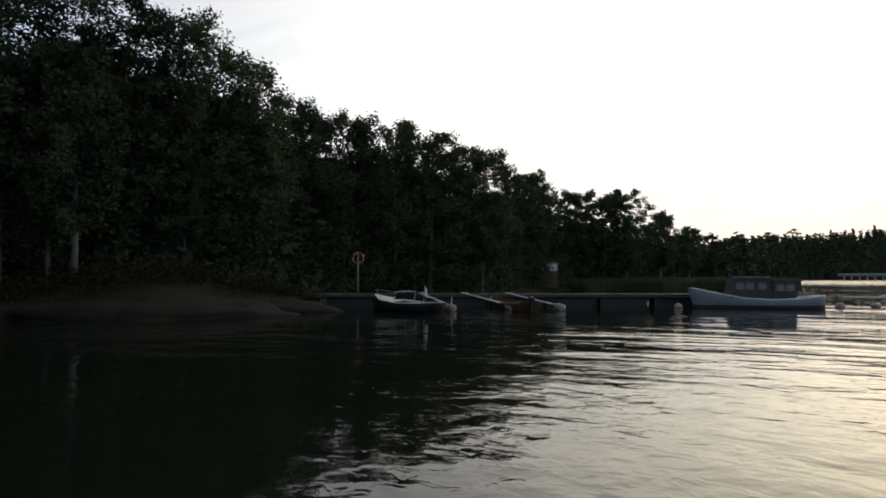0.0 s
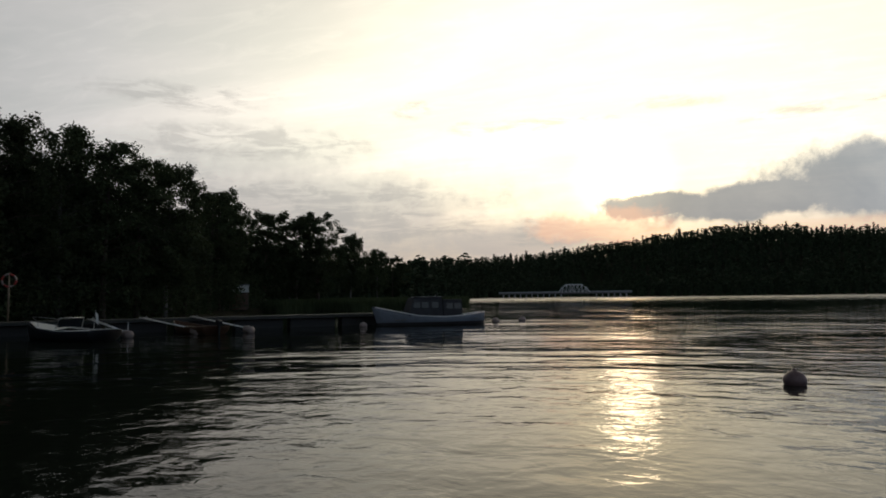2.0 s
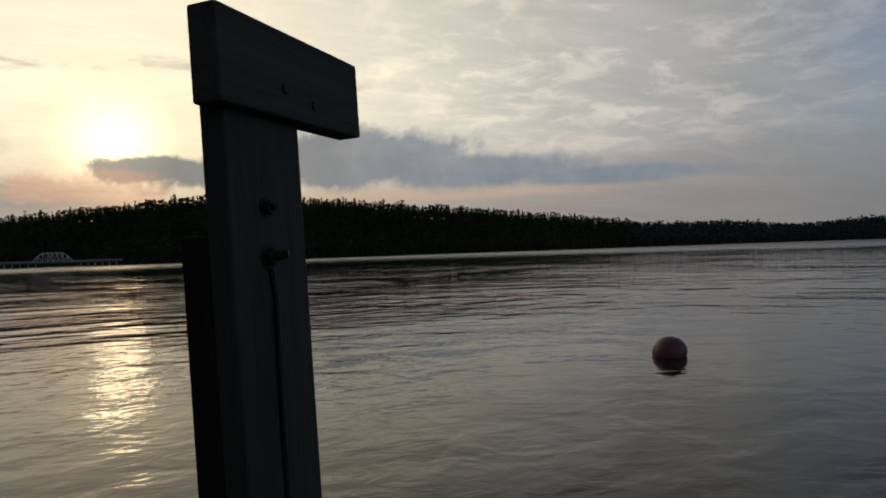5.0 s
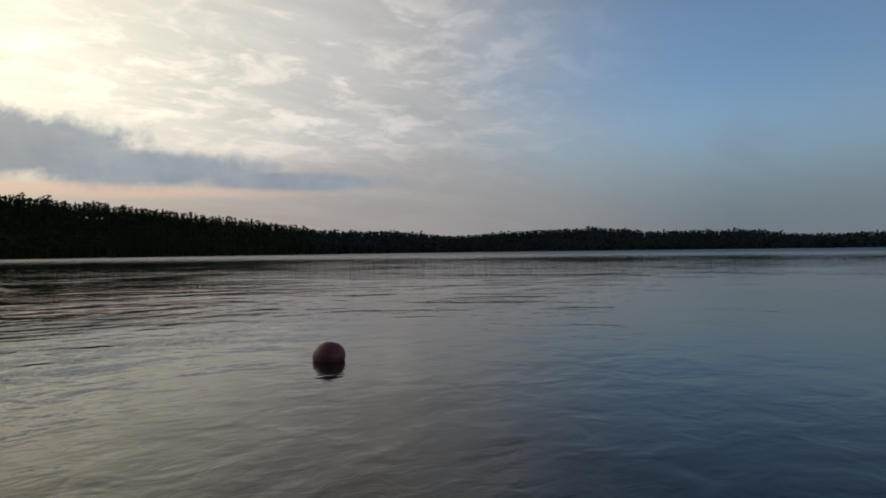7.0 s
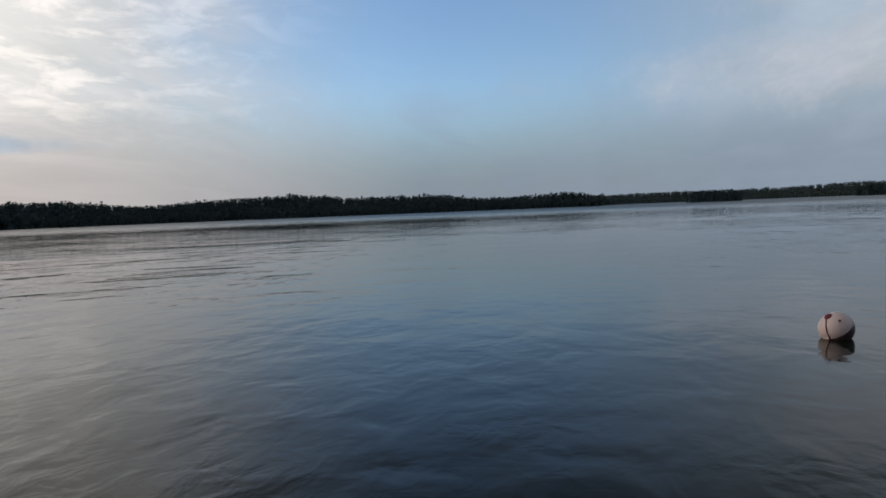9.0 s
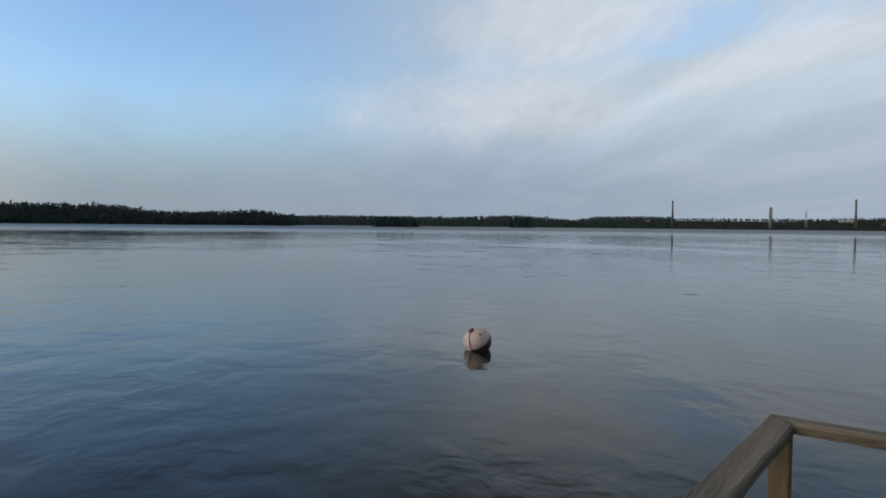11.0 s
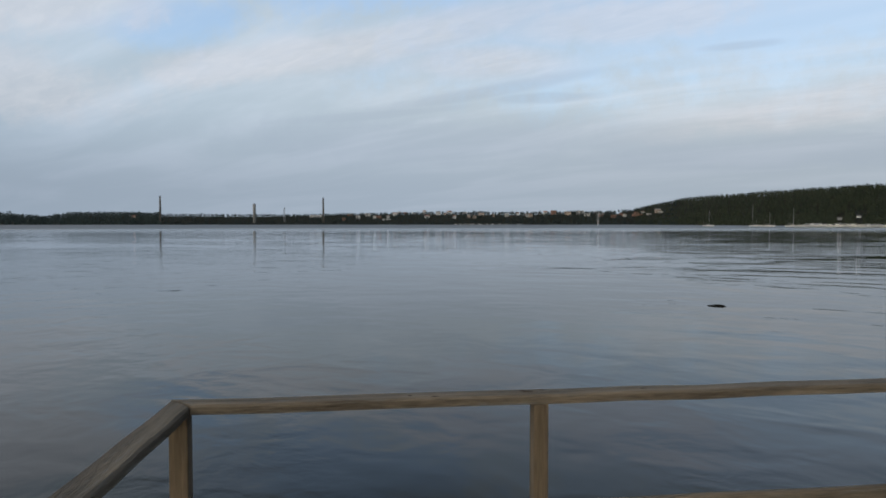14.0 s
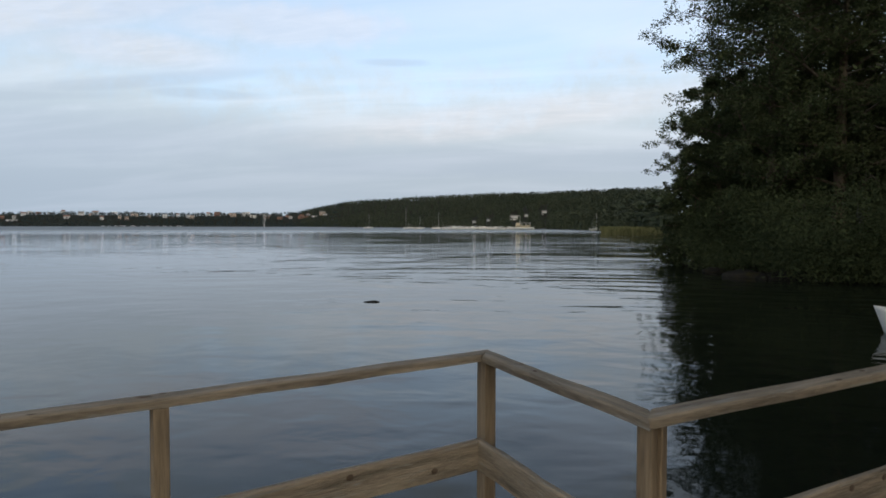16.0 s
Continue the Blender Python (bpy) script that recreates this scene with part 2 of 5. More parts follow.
def water_material():
    m, n, b = material("lake_water")
    pos = n.add("ShaderNodeTexCoord").outputs["Object"]
    n.put(b.inputs["Base Color"], n.ramp(n.noise(pos, 0.05, 3), [(0.3, (0.006, 0.009, 0.007)), (0.7, (0.012, 0.016, 0.011))]))
    b.inputs["IOR"].default_value, b.inputs["Specular IOR Level"].default_value = 1.333, 0.30
    # long low crests that run east and west, drawn out across the wind
    turn = n.add("ShaderNodeMapping")
    n.put(turn.inputs[0], pos)
    turn.inputs["Rotation"].default_value = (0, 0, radians(9))
    turn.inputs["Scale"].default_value = (0.82, 1.0, 1.0)
    swell = n.noise(turn.outputs[0], 0.26, 1, 0.4, 0.5)
    chop = n.noise(turn.outputs[0], 1.15, 2, 0.42, 0.5)
    wavelet = n.noise(turn.outputs[0], 3.0, 3, 0.55, 0.6)
    shiver = n.noise(pos, 6.0, 3, 0.55, 0.3)
    # the open lake farther out is ruffled by wind
    out_ = n.range(n.vmath("LENGTH", pos), 95.0, 420.0)
    # wave trains that bend round into the bay, so that their crests lie along the shore
    turned = n.math("ARCTAN2", n.vmath("DOT_PRODUCT", pos, (-0.5, 0.866, 0)), n.vmath("DOT_PRODUCT", pos, (-0.866, -0.5, 0)))
    away = n.vmath("LENGTH", pos)
    polar = n.add("ShaderNodeCombineXYZ")
    n.put(polar.inputs[0], n.math("MULTIPLY", turned, 5.0))
    n.put(polar.inputs[1], away)
    train = n.noise(polar.outputs[0], 0.6, 1, 0.4, 0.3)
    comb = n.noise(polar.outputs[0], 1.25, 2, 0.4, 0.35)
    reach = n.math("MULTIPLY", n.range(away, 8.0, 20.0), n.range(away, 150.0, 60.0, 0.3, 1.0))
    # cat's paws: ruffled patches between slick ones; the bay to the west lies in the lee of the point
    ruffled = n.range(n.noise(turn.outputs[0], 0.05, 4, 0.55, 0.8), 0.42, 0.62)
    slick = n.range(n.noise(turn.outputs[0], 0.011, 3, 0.5), 0.40, 0.56)
    lee = n.range(n.vmath("DOT_PRODUCT", n.vmath("NORMALIZE", pos), (-0.94, 0.34, 0)), 0.35, 0.92, 1.0, 0.66)
    calm = n.math("MULTIPLY", n.math("ADD", 0.25, n.math("MULTIPLY", ruffled, 0.75)), n.math("ADD", 0.35, n.math("MULTIPLY", slick, 0.65)))
    calm = n.math("MULTIPLY", calm, lee)
    near = n.math("MULTIPLY", n.range(n.vmath("LENGTH", pos), 9.0, 3.5), n.range(n.noise(turn.outputs[0], 0.42, 3, 0.5, 0.4), 0.44, 0.62))
    h = n.math("MULTIPLY", n.math("MULTIPLY", swell, 0.050), lee)
    h = n.math("ADD", h, n.math("MULTIPLY", n.math("MULTIPLY", chop, 0.044), n.math("ADD", n.math("MULTIPLY", lee, 0.35), n.math("MULTIPLY", calm, 0.65))))
    h = n.math("ADD", h, n.math("MULTIPLY", n.math("MULTIPLY", wavelet, 0.015), n.math("ADD", calm, n.math("MULTIPLY", near, 0.5))))
    h = n.math("ADD", h, n.math("MULTIPLY", n.math("MULTIPLY", shiver, 0.0022), n.math("ADD", calm, near)))
    still = n.range(n.vmath("DOT_PRODUCT", n.vmath("NORMALIZE", pos), (-0.94, 0.34, 0)), 0.55, 0.95, 1.0, 0.25)
    h = n.math("MULTIPLY", h, n.range(away, 16.0, 75.0, 1.0, 0.5))
    waves = n.math("ADD", n.math("MULTIPLY", train, 0.10), n.math("MULTIPLY", comb, 0.038))
    h = n.math("ADD", h, n.math("MULTIPLY", waves, n.math("MULTIPLY", n.math("MULTIPLY", reach, still), n.math("ADD", 0.25, n.math("MULTIPLY", ruffled, 0.75)))))
    n.put(b.inputs["Roughness"], n.math("ADD", 0.025, n.math("MULTIPLY", out_, 0.34)))
    bp = n.add("ShaderNodeBump")
    bp.inputs["Strength"].default_value, bp.inputs["Distance"].default_value = 1.0, 1.0
    n.put(bp.inputs["Height"], h)
    n.put(b.inputs["Normal"], bp.outputs[0])
    return m


M_WATER = water_material()
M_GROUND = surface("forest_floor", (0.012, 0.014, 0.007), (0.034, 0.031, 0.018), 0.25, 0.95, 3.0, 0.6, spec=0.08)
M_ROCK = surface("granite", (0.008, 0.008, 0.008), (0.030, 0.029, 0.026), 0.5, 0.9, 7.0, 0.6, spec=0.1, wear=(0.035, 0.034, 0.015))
M_WOOD = surface("weathered_wood", (0.07, 0.052, 0.034), (0.34, 0.26, 0.175), 2.6, 0.75, 14, 0.35, (9, 9, 0.7))
M_RAIL = surface("weathered_rail", (0.045, 0.037, 0.028), (0.40, 0.33, 0.25), 2.8, 0.72, 26, 0.8, (0.8, 9, 9), wear=(0.27, 0.26, 0.24))
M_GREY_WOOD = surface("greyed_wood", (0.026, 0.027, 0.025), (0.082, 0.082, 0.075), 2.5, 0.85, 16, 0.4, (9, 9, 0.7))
# mossy tone, darkened further to stand for the post's shaded side
M_SHADED_MOSSY = surface("shaded_mossy_wood", (0.010, 0.011, 0.008), (0.030, 0.031, 0.020), 2.5, 0.95, 16, 0.4, (9, 9, 0.7), spec=0.1)
M_BARK = surface("bark", (0.035, 0.028, 0.022), (0.12, 0.095, 0.07), 1.5, 0.95, 12, 0.8, (3, 3, 0.6))
M_PINE_BARK = surface("pine_bark", (0.045, 0.032, 0.024), (0.12, 0.08, 0.055), 1.5, 0.95, 12, 0.8, (3, 3, 0.6))
M_BIRCH_BARK = surface("birch_bark", (0.05, 0.047, 0.043), (0.19, 0.18, 0.165), 1.2, 0.8, 9, 0.4, (1, 1, 3.5), wear=(0.05, 0.045, 0.04))
M_BIRCH = foliage("birch_leaves", (0.032, 0.046, 0.023), (0.090, 0.110, 0.056), 0.18, 0.35, 0.75)
M_ALDER = foliage("alder_leaves", (0.029, 0.043, 0.022), (0.082, 0.102, 0.052), 0.18, 0.35, 0.75)
M_NEEDLE = foliage("needles", (0.020, 0.032, 0.018), (0.052, 0.072, 0.040), 0.1)
# distant leaves: the haze is put into the colour, paler and bluer
M_FAR = foliage("far_foliage_hazed", (0.026, 0.042, 0.048), (0.060, 0.087, 0.090), 0.06, 0.03, 0.6)
M_HAZY = foliage("hazed_foliage", (0.050, 0.074, 0.076), (0.095, 0.125, 0.120), 0.06, 0.01, 0.6)
# ridge leaves: a slight haze lightens this colour too
M_RIDGE = foliage("ridge_foliage", (0.034, 0.050, 0.040), (0.098, 0.115, 0.074), 0.1, 0.022, 0.75)
M_HEATH = foliage("heather", (0.014, 0.013, 0.007), (0.05, 0.045, 0.022), 0.1)
M_REED = foliage("reeds", (0.075, 0.085, 0.042), (0.155, 0.155, 0.080), 0.25)

M_GREY_RUN = surface("greyed_planks", (0.035, 0.036, 0.033), (0.10, 0.10, 0.09), 2.5, 0.85, 16, 0.4, (0.7, 9, 9))
M_KNOT = surface("knots", (0.05, 0.036, 0.024), (0.13, 0.09, 0.06), 20, 0.7, 60, 0.2)
M_IRON = surface("rusty_iron", (0.02, 0.016, 0.013), (0.07, 0.045, 0.03), 30, 0.6, 120, 0.3, metal=0.6)
M_STEEL = surface("galvanised_steel", (0.42, 0.43, 0.44), (0.58, 0.59, 0.60), 6, 0.45, 40, 0.05, metal=0.7)
M_BLACK = surface("black_plastic", (0.006, 0.006, 0.007), (0.016, 0.016, 0.018), 8, 0.6, 40, 0.05)
M_WHITE = surface("white_paint", (0.70, 0.70, 0.68), (0.86, 0.86, 0.84), 3, 0.4, 30, 0.05)
M_RED = surface("red_paint", (0.30, 0.03, 0.025), (0.48, 0.06, 0.045), 8, 0.5, 60, 0.1)
M_BUOY_PALE = surface("pale_pink_plastic", (0.86, 0.66, 0.68), (0.92, 0.77, 0.78), 5, 0.4, 40, 0.1, wear=(0.78, 0.56, 0.58))
M_CAP = surface("dull_red_plastic", (0.13, 0.015, 0.03), (0.26, 0.035, 0.06), 20, 0.5, 60, 0.1)
M_BUOY_RED = surface("faded_red_plastic", (0.11, 0.035, 0.05), (0.26, 0.085, 0.11), 4, 0.5, 30, 0.15, wear=(0.13, 0.09, 0.15))
M_BUOY_DARK = surface("dark_plastic", (0.07, 0.045, 0.05), (0.14, 0.09, 0.095), 4, 0.5, 30, 0.1)
M_BUOY_MAROON = surface("grimy_maroon_plastic", (0.10, 0.06, 0.062), (0.21, 0.135, 0.135), 5, 0.5, 40, 0.15, wear=(0.09, 0.07, 0.06))
M_BUOY_GREY = surface("grimy_plastic", (0.20, 0.15, 0.14), (0.38, 0.31, 0.29), 5, 0.5, 40, 0.15, wear=(0.12, 0.10, 0.08))
M_BROWN_HULL = surface("varnished_boards", (0.05, 0.026, 0.016), (0.11, 0.055, 0.032), 2, 0.4, 16, 0.1, (0.5, 6, 6))
M_CANVAS = surface("dark_canvas", (0.020, 0.020, 0.024), (0.05, 0.05, 0.058), 3, 0.8, 30, 0.2)
M_GREY_ROOF = surface("grey_roofing", (0.16, 0.16, 0.16), (0.28, 0.28, 0.28), 2, 0.7, 20, 0.1)
M_CONCRETE = surface("concrete", (0.09, 0.088, 0.08), (0.18, 0.175, 0.165), 1.0, 0.85, 12, 0.3)
M_PLASTER = surface("white_plaster", (0.62, 0.64, 0.66), (0.80, 0.82, 0.84), 0.3, 0.8, 3, 0.05)
M_PINK = surface("pink_plaster", (0.52, 0.42, 0.36), (0.68, 0.57, 0.49), 0.3, 0.8, 3, 0.05)
M_BRICK = surface("red_brick", (0.22, 0.12, 0.09), (0.36, 0.21, 0.16), 0.3, 0.85, 3, 0.1)
M_GREYWALL = surface("grey_render", (0.22, 0.23, 0.24), (0.36, 0.37, 0.38), 0.3, 0.85, 3, 0.05)
M_CREAM = surface("cream_paint", (0.52, 0.46, 0.33), (0.68, 0.62, 0.47), 1, 0.6, 10, 0.05)
M_SPRAY = surface("water_spray", (0.7, 0.72, 0.74), (0.85, 0.87, 0.88), 3, 0.4, 20, 0.0)
M_GLASS = material("window_glass")
M_GLASS[2].inputs["Base Color"].default_value = (0.02, 0.025, 0.03, 1)
M_GLASS[2].inputs["Roughness"].default_value = 0.06
M_GLASS = M_GLASS[0]


def hull_paint(name, upper, bottom, line):
    """Boat paint with a dark bottom below the boot line."""
    m, n, b = material(name)
    pos = n.add("ShaderNodeTexCoord").outputs["Object"]
    z = n.vmath("DOT_PRODUCT", pos, (0, 0, 1))
    f = n.noise(pos, 2.0, 5, 0.6)
    top = n.ramp(f, [(0.3, tuple(c * 0.75 for c in upper)), (0.7, upper)])
    n.put(b.inputs["Base Color"], n.mix(n.range(z, line + 0.01, line - 0.01), top, bottom))
    n.put(b.inputs["Roughness"], n.range(f, 0, 1, 0.3, 0.6, "LINEAR"))
    return m


M_BLUE_HULL = hull_paint("pale_blue_hull", (0.20, 0.225, 0.275), (0.05, 0.045, 0.045), 0.20)
M_DARK_HULL = hull_paint("dark_hull", (0.022, 0.024, 0.030), (0.012, 0.012, 0.014), 0.1)
POST_LEAN = -2.0



# ---- builders ----
def mesh_of(name, verts, faces, mat, smooth=False):
    me = bpy.data.meshes.new(name)
    me.from_pydata([tuple(v) for v in verts], [], [tuple(f) for f in faces])
    me.materials.append(mat)
    if smooth:
        me.shade_smooth()
    me.update()
    return me


def hang(ob, parent):
    ob.parent = parent
    return ob


def part(name, bm, mat, parent, label="", smooth=False):
    me = bpy.data.meshes.new(name)
    bm.to_mesh(me)
    bm.free()
    me.materials.append(mat)
    if smooth:
        me.shade_smooth()
    ob = new(name, me)
    if parent:
        ob.parent = parent
    return tagged(ob, label)


def thing(name, label, category, group="", m=None):
    ob = new(name)
    ob.empty_display_size = 0.2
    if m is not None:
        ob.matrix_basis = m
    return tagged(ob, label, category, group)


def box(bm, size, m=None, bevel=0.0):
    r = bmesh.ops.create_cube(bm, size=1.0, matrix=(m or Matrix()) @ Matrix.Diagonal((*size, 1)))
    if bevel:
        es = list({e for v in r["verts"] for e in v.link_edges})
        bmesh.ops.bevel(bm, geom=es, offset=bevel, segments=2, affect="EDGES", profile=0.6)
    return bm


def boxed(size, m=None, bevel=0.0):
    return box(bmesh.new(), size, m, bevel)


def tube_data(path, radii, sides=6):
    """Verts and faces of a tapered tube along a path."""
    vs, fs = [], []
    path = [Vector(p) for p in path]
    for i, (p, r) in enumerate(zip(path, radii)):
        d = (path[min(i + 1, len(path) - 1)] - path[max(i - 1, 0)]).normalized()
        a = d.orthogonal().normalized()
        b = d.cross(a)
        for k in range(sides):
            t = 2 * math.pi * k / sides
            vs.append(p + (a * math.cos(t) + b * math.sin(t)) * r)
    for i in range(len(path) - 1):
        for k in range(sides):
            a, b = i * sides + k, i * sides + (k + 1) % sides
            fs.append((a, b, b + sides, a + sides))
    fs.append(tuple(range(sides - 1, -1, -1)))
    fs.append(tuple(range((len(path) - 1) * sides, len(path) * sides)))
    return vs, fs


def join(parts):
    vs, fs = [], []
    for v, f in parts:
        o = len(vs)
        vs += list(v)
        fs += [tuple(i + o for i in q) for q in f]
    return vs, fs


def leaves(centres, spread, size, count, rng, droop=0.0, flat=0.6):
    """Small pointed quads strewn round the centres."""
    c = np.repeat(np.asarray(centres, float), count, 0)
    n = len(c)
    c = c + np.clip(rng.normal(0, 1, (n, 3)), -1.7, 1.7) * spread * np.array([1, 1, flat])
    if droop:
        c[:, 2] -= np.abs(rng.normal(0, droop, n))
    a = rng.normal(0, 1, (n, 3))
    a[:, 2] = a[:, 2] * 0.6 - droop * 1.2
    a /= np.linalg.norm(a, axis=1)[:, None]
    b = np.cross(a, rng.normal(0, 1, (n, 3)))
    b[:, 2] *= 0.5
    b /= np.linalg.norm(b, axis=1)[:, None]
    s = (size * rng.uniform(0.6, 1.4, n))[:, None]
    v = np.stack([c - a * s, c + b * s * 0.55, c + a * s, c - b * s * 0.55], 1).reshape(-1, 3)
    f = np.arange(4 * n).reshape(-1, 4)
    return v, f


def grow(kind, h, seed, dens=1.0, leaf=0.16, twigs=0):
    """A tree h metres high: trunk with limbs, and crown, as two (verts, faces) pairs."""
    rng = np.random.default_rng(seed)
    wood, tips = [], []
    lean = rng.normal(0, 0.03, 2) * h
    trunk = [(lean[0] * t * t + 0.04 * h * math.sin(3 * t + seed) * t * 0.4, lean[1] * t * t, h * t) for t in np.linspace(0, 0.96, 9)]
    r0 = h * (0.013 if kind != "alder" else 0.016)
    wood.append(tube_data(trunk, [r0 * (1.25 - 1.15 * t) for t in np.linspace(0, 1, 9)], 8))
    first = {"pine": 0.55, "spruce": 0.10, "birch": 0.25, "alder": 0.12}[kind]
    width = {"pine": 0.16, "spruce": 0.15, "birch": 0.19, "alder": 0.27}[kind] * h
    count = int({"pine": 26, "spruce": 46, "birch": 34, "alder": 38}[kind])
    for i in range(count):
        t = first + (0.97 - first) * (i + rng.uniform(0, 1)) / count
        k = (t - first) / (1 - first)
        if kind == "spruce":
            reach = width * (1.05 - k) * rng.uniform(0.75, 1.1)
        elif kind == "pine":
            reach = width * (0.45 + 1.1 * math.sin(math.pi * min(1, k * 0.8 + 0.15))) * rng.uniform(0.5, 1.15)
        else:
            reach = width * (0.30 + 0.95 * math.sin(math.pi * (0.14 + 0.78 * k))) * rng.uniform(0.75, 1.03)
        az = i * 2.4 + rng.uniform(-0.5, 0.5)
        j = min(t / 0.96 * 8, 7.99)
        a, b = Vector(trunk[int(j)]), Vector(trunk[int(j) + 1])
        base = a.lerp(b, j - int(j))
        rise = {"pine": 0.25, "spruce": -0.22, "birch": 0.55, "alder": 0.42}[kind]
        path = [base + Vector((math.cos(az) * reach * s, math.sin(az) * reach * s, reach * (rise * s - (0.35 if kind == "birch" else 0.12) * s * s) + rng.normal(0, 0.02) * h * s)) for s in (0, 0.35, 0.7, 1.0)]
        wood.append(tube_data(path, [r0 * 0.33 * (1 - 0.5 * k) * (1.05 - s) + 0.006 for s in (0, 0.35, 0.7, 1.0)], 4))
        for s in ((0.35, 0.6, 0.8, 1.0) if kind != "pine" else (0.55, 0.8, 1.0)):
            q = path[0].lerp(path[3], s) + Vector(rng.normal(0, 0.012, 3)) * h
            tips.append(q)
        for j in range(twigs):
            s = rng.uniform(0.3, 1.0)
            q = path[0].lerp(path[3], s)
            e = q + Vector((*(np.clip(rng.normal(0, 0.26, 2), -0.38, 0.38) * reach), rng.normal(-0.05 if kind == "birch" else 0.05, 0.14) * reach))
            wood.append(tube_data([q, q.lerp(e, 0.5) + Vector((0, 0, 0.03 * reach)), e], [0.02, 0.012, 0.005], 3))
            tips += [q.lerp(e, 0.6), e]
    tips.append(Vector(trunk[-1]))
    tips.append(Vector(trunk[-1]) + Vector((0, 0, 0.02 * h)))
    n = int({"pine": 20, "spruce": 9, "birch": 15, "alder": 14}[kind] * dens)
    spread = {"pine": 0.030, "spruce": 0.020, "birch": 0.026, "alder": 0.026}[kind] * h * (0.5 if twigs > 6 else 0.66 if twigs else 1)
    crown = leaves(tips, spread, leaf, n, rng, {"birch": 0.5, "spruce": 0.25}.get(kind, 0.0), {"pine": 0.5, "spruce": 0.7}.get(kind, 0.9))
    return join(wood), crown


LABELS = {"pine": "tall dark pine with a bare reddish trunk", "spruce": "dark conical spruce at the wood's edge",
          "birch": "birch with pale trunk and drooping twigs", "alder": "broad dark green alder by the shore"}
BARK = {"pine": M_PINE_BARK, "spruce": M_BARK, "birch": M_BIRCH_BARK, "alder": M_BARK}
LEAF = {"pine": M_NEEDLE, "spruce": M_NEEDLE, "birch": M_BIRCH, "alder": M_ALDER}


def tree(kind, h, seed, m, dens=1.0, leaf=0.16, label="", group="", twigs=0):
    (wv, wf), (cv, cf) = grow(kind, h, seed, dens, leaf, twigs)
    t = thing(kind + "_tree", label or LABELS[kind], "tree", group, m)
    hang(new("trunk", mesh_of("trunk", wv, wf, BARK[kind], True)), t)
    hang(new("crown", mesh_of("crown", cv, cf, LEAF[kind])), t)
    return t


# ---- the lie of the land: headings in degrees, distances and heights in metres ----
SHORE_AZ = [0, 4, 7, 9, 10.5, 13, 20, 30, 45, 60, 75, 90, 103, 114, 120, 124.5, 128, 135, 142, 147, 152, 156, 159, 162, 166, 174, 180, 190, 200, 215, 231, 255, 268, 270, 300, 338, 343, 354, 360]
SHORE_R = [430, 300, 210, 150, 40, 32, 30, 28, 20, 14, 16, 30, 36, 34.5, 37, 41, 62, 66, 80, 101, 120, 165, 240, 380, 540, 560, 480, 480, 520, 600, 800, 900, 950, 2300, 2100, 1500, 950, 600, 430]
TOP_AZ = [0, 6, 12, 40, 90, 150, 158, 163, 168, 173, 178, 181.5, 185.5, 193.5, 200, 205, 212.8, 219.8, 226, 231, 236.5, 243, 247, 255, 257.5, 263, 265.5, 268.5, 271, 281, 287, 292, 294, 309, 322, 330, 338, 342.3, 349, 354, 360]
TOP_EL = [2.95, 3.2, 3.3, 3.3, 4, 4, 3.0, 3.05, 3.2, 3.85, 4.4, 4.85, 5.2, 4.65, 4.05, 3.6, 2.75, 1.8, 1.7, 1.2, 1.55, 1.78, 1.38, 1.35, 0.93, 0.98, 1.2, 0.7, 0.8, 0.75, 0.95, 0.6, 0.9, 0.9, 1.15, 1.15, 1.2, 2.1, 2.55, 2.8, 2.95]


def shore(az):
    return float(np.interp(az % 360, SHORE_AZ, SHORE_R))


def crest(az):
    """Distance and ground height of the skyline at a heading."""
    az = az % 360
    s = shore(az)
    d = s * 1.45 + 40 if 12 < az < 337 else s * 2.7 + 60
    return d, max(1.2, 2 + d * math.tan(radians(float(np.interp(az, TOP_AZ, TOP_EL)))) - 13)


def land(az, r):
    s = shore(az)
    d, hc = crest(az)
    if 12 < az % 360 < 159:
        hc = min(hc, 3.5)
    edge = max(-1.5, min(0.5, (r - s) * 0.22))
    k = max(0.0, min(1.0, (r - s) / (d - s)))
    z = edge + (hc - 0.5) * (k * k * (3 - 2 * k)) * (1 if r > s else 0)
    # the bare rock hump on the near shore
    z += 1.75 * math.exp(-((az - 113) / 8.0) ** 2 - ((r - 43) / 6.0) ** 2) if 85 < az < 140 else 0
    return z + (0.15 * noise.noise((az * 0.9, r * 0.15, 0)) if r > s + 2 else 0)


def ground_z(x, y):
    return land(math.degrees(math.atan2(x, y)) % 360, math.hypot(x, y))


RINGS = [3, 12, 16, 20, 24, 28, 31, 33, 35, 37, 39, 41, 43, 45, 48, 52, 56, 60, 64, 68, 74, 80, 90, 100, 115, 130, 150, 175, 200, 230, 265, 300, 340, 380, 430, 480, 540, 600, 670, 750, 850, 950, 1100, 1300, 1500, 1800, 2200, 2700, 3300, 4000]
STEPS = 480
gv, gf = [], []
for r in RINGS:
    for i in range(STEPS):
        a = 360 * i / STEPS
        gv.append((r * math.sin(radians(a)), r * math.cos(radians(a)), land(a, r)))
for j in range(len(RINGS) - 1):
    for i in range(STEPS):
        k = (i + 1) % STEPS
        gf.append((j * STEPS + i, (j + 1) * STEPS + i, (j + 1) * STEPS + k, j * STEPS + k))
gf.append(tuple(range(STEPS)))
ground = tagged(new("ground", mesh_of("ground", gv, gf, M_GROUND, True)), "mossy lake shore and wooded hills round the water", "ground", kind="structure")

wb_ = bmesh.new()
bmesh.ops.create_grid(wb_, x_segments=1, y_segments=1, size=4200)
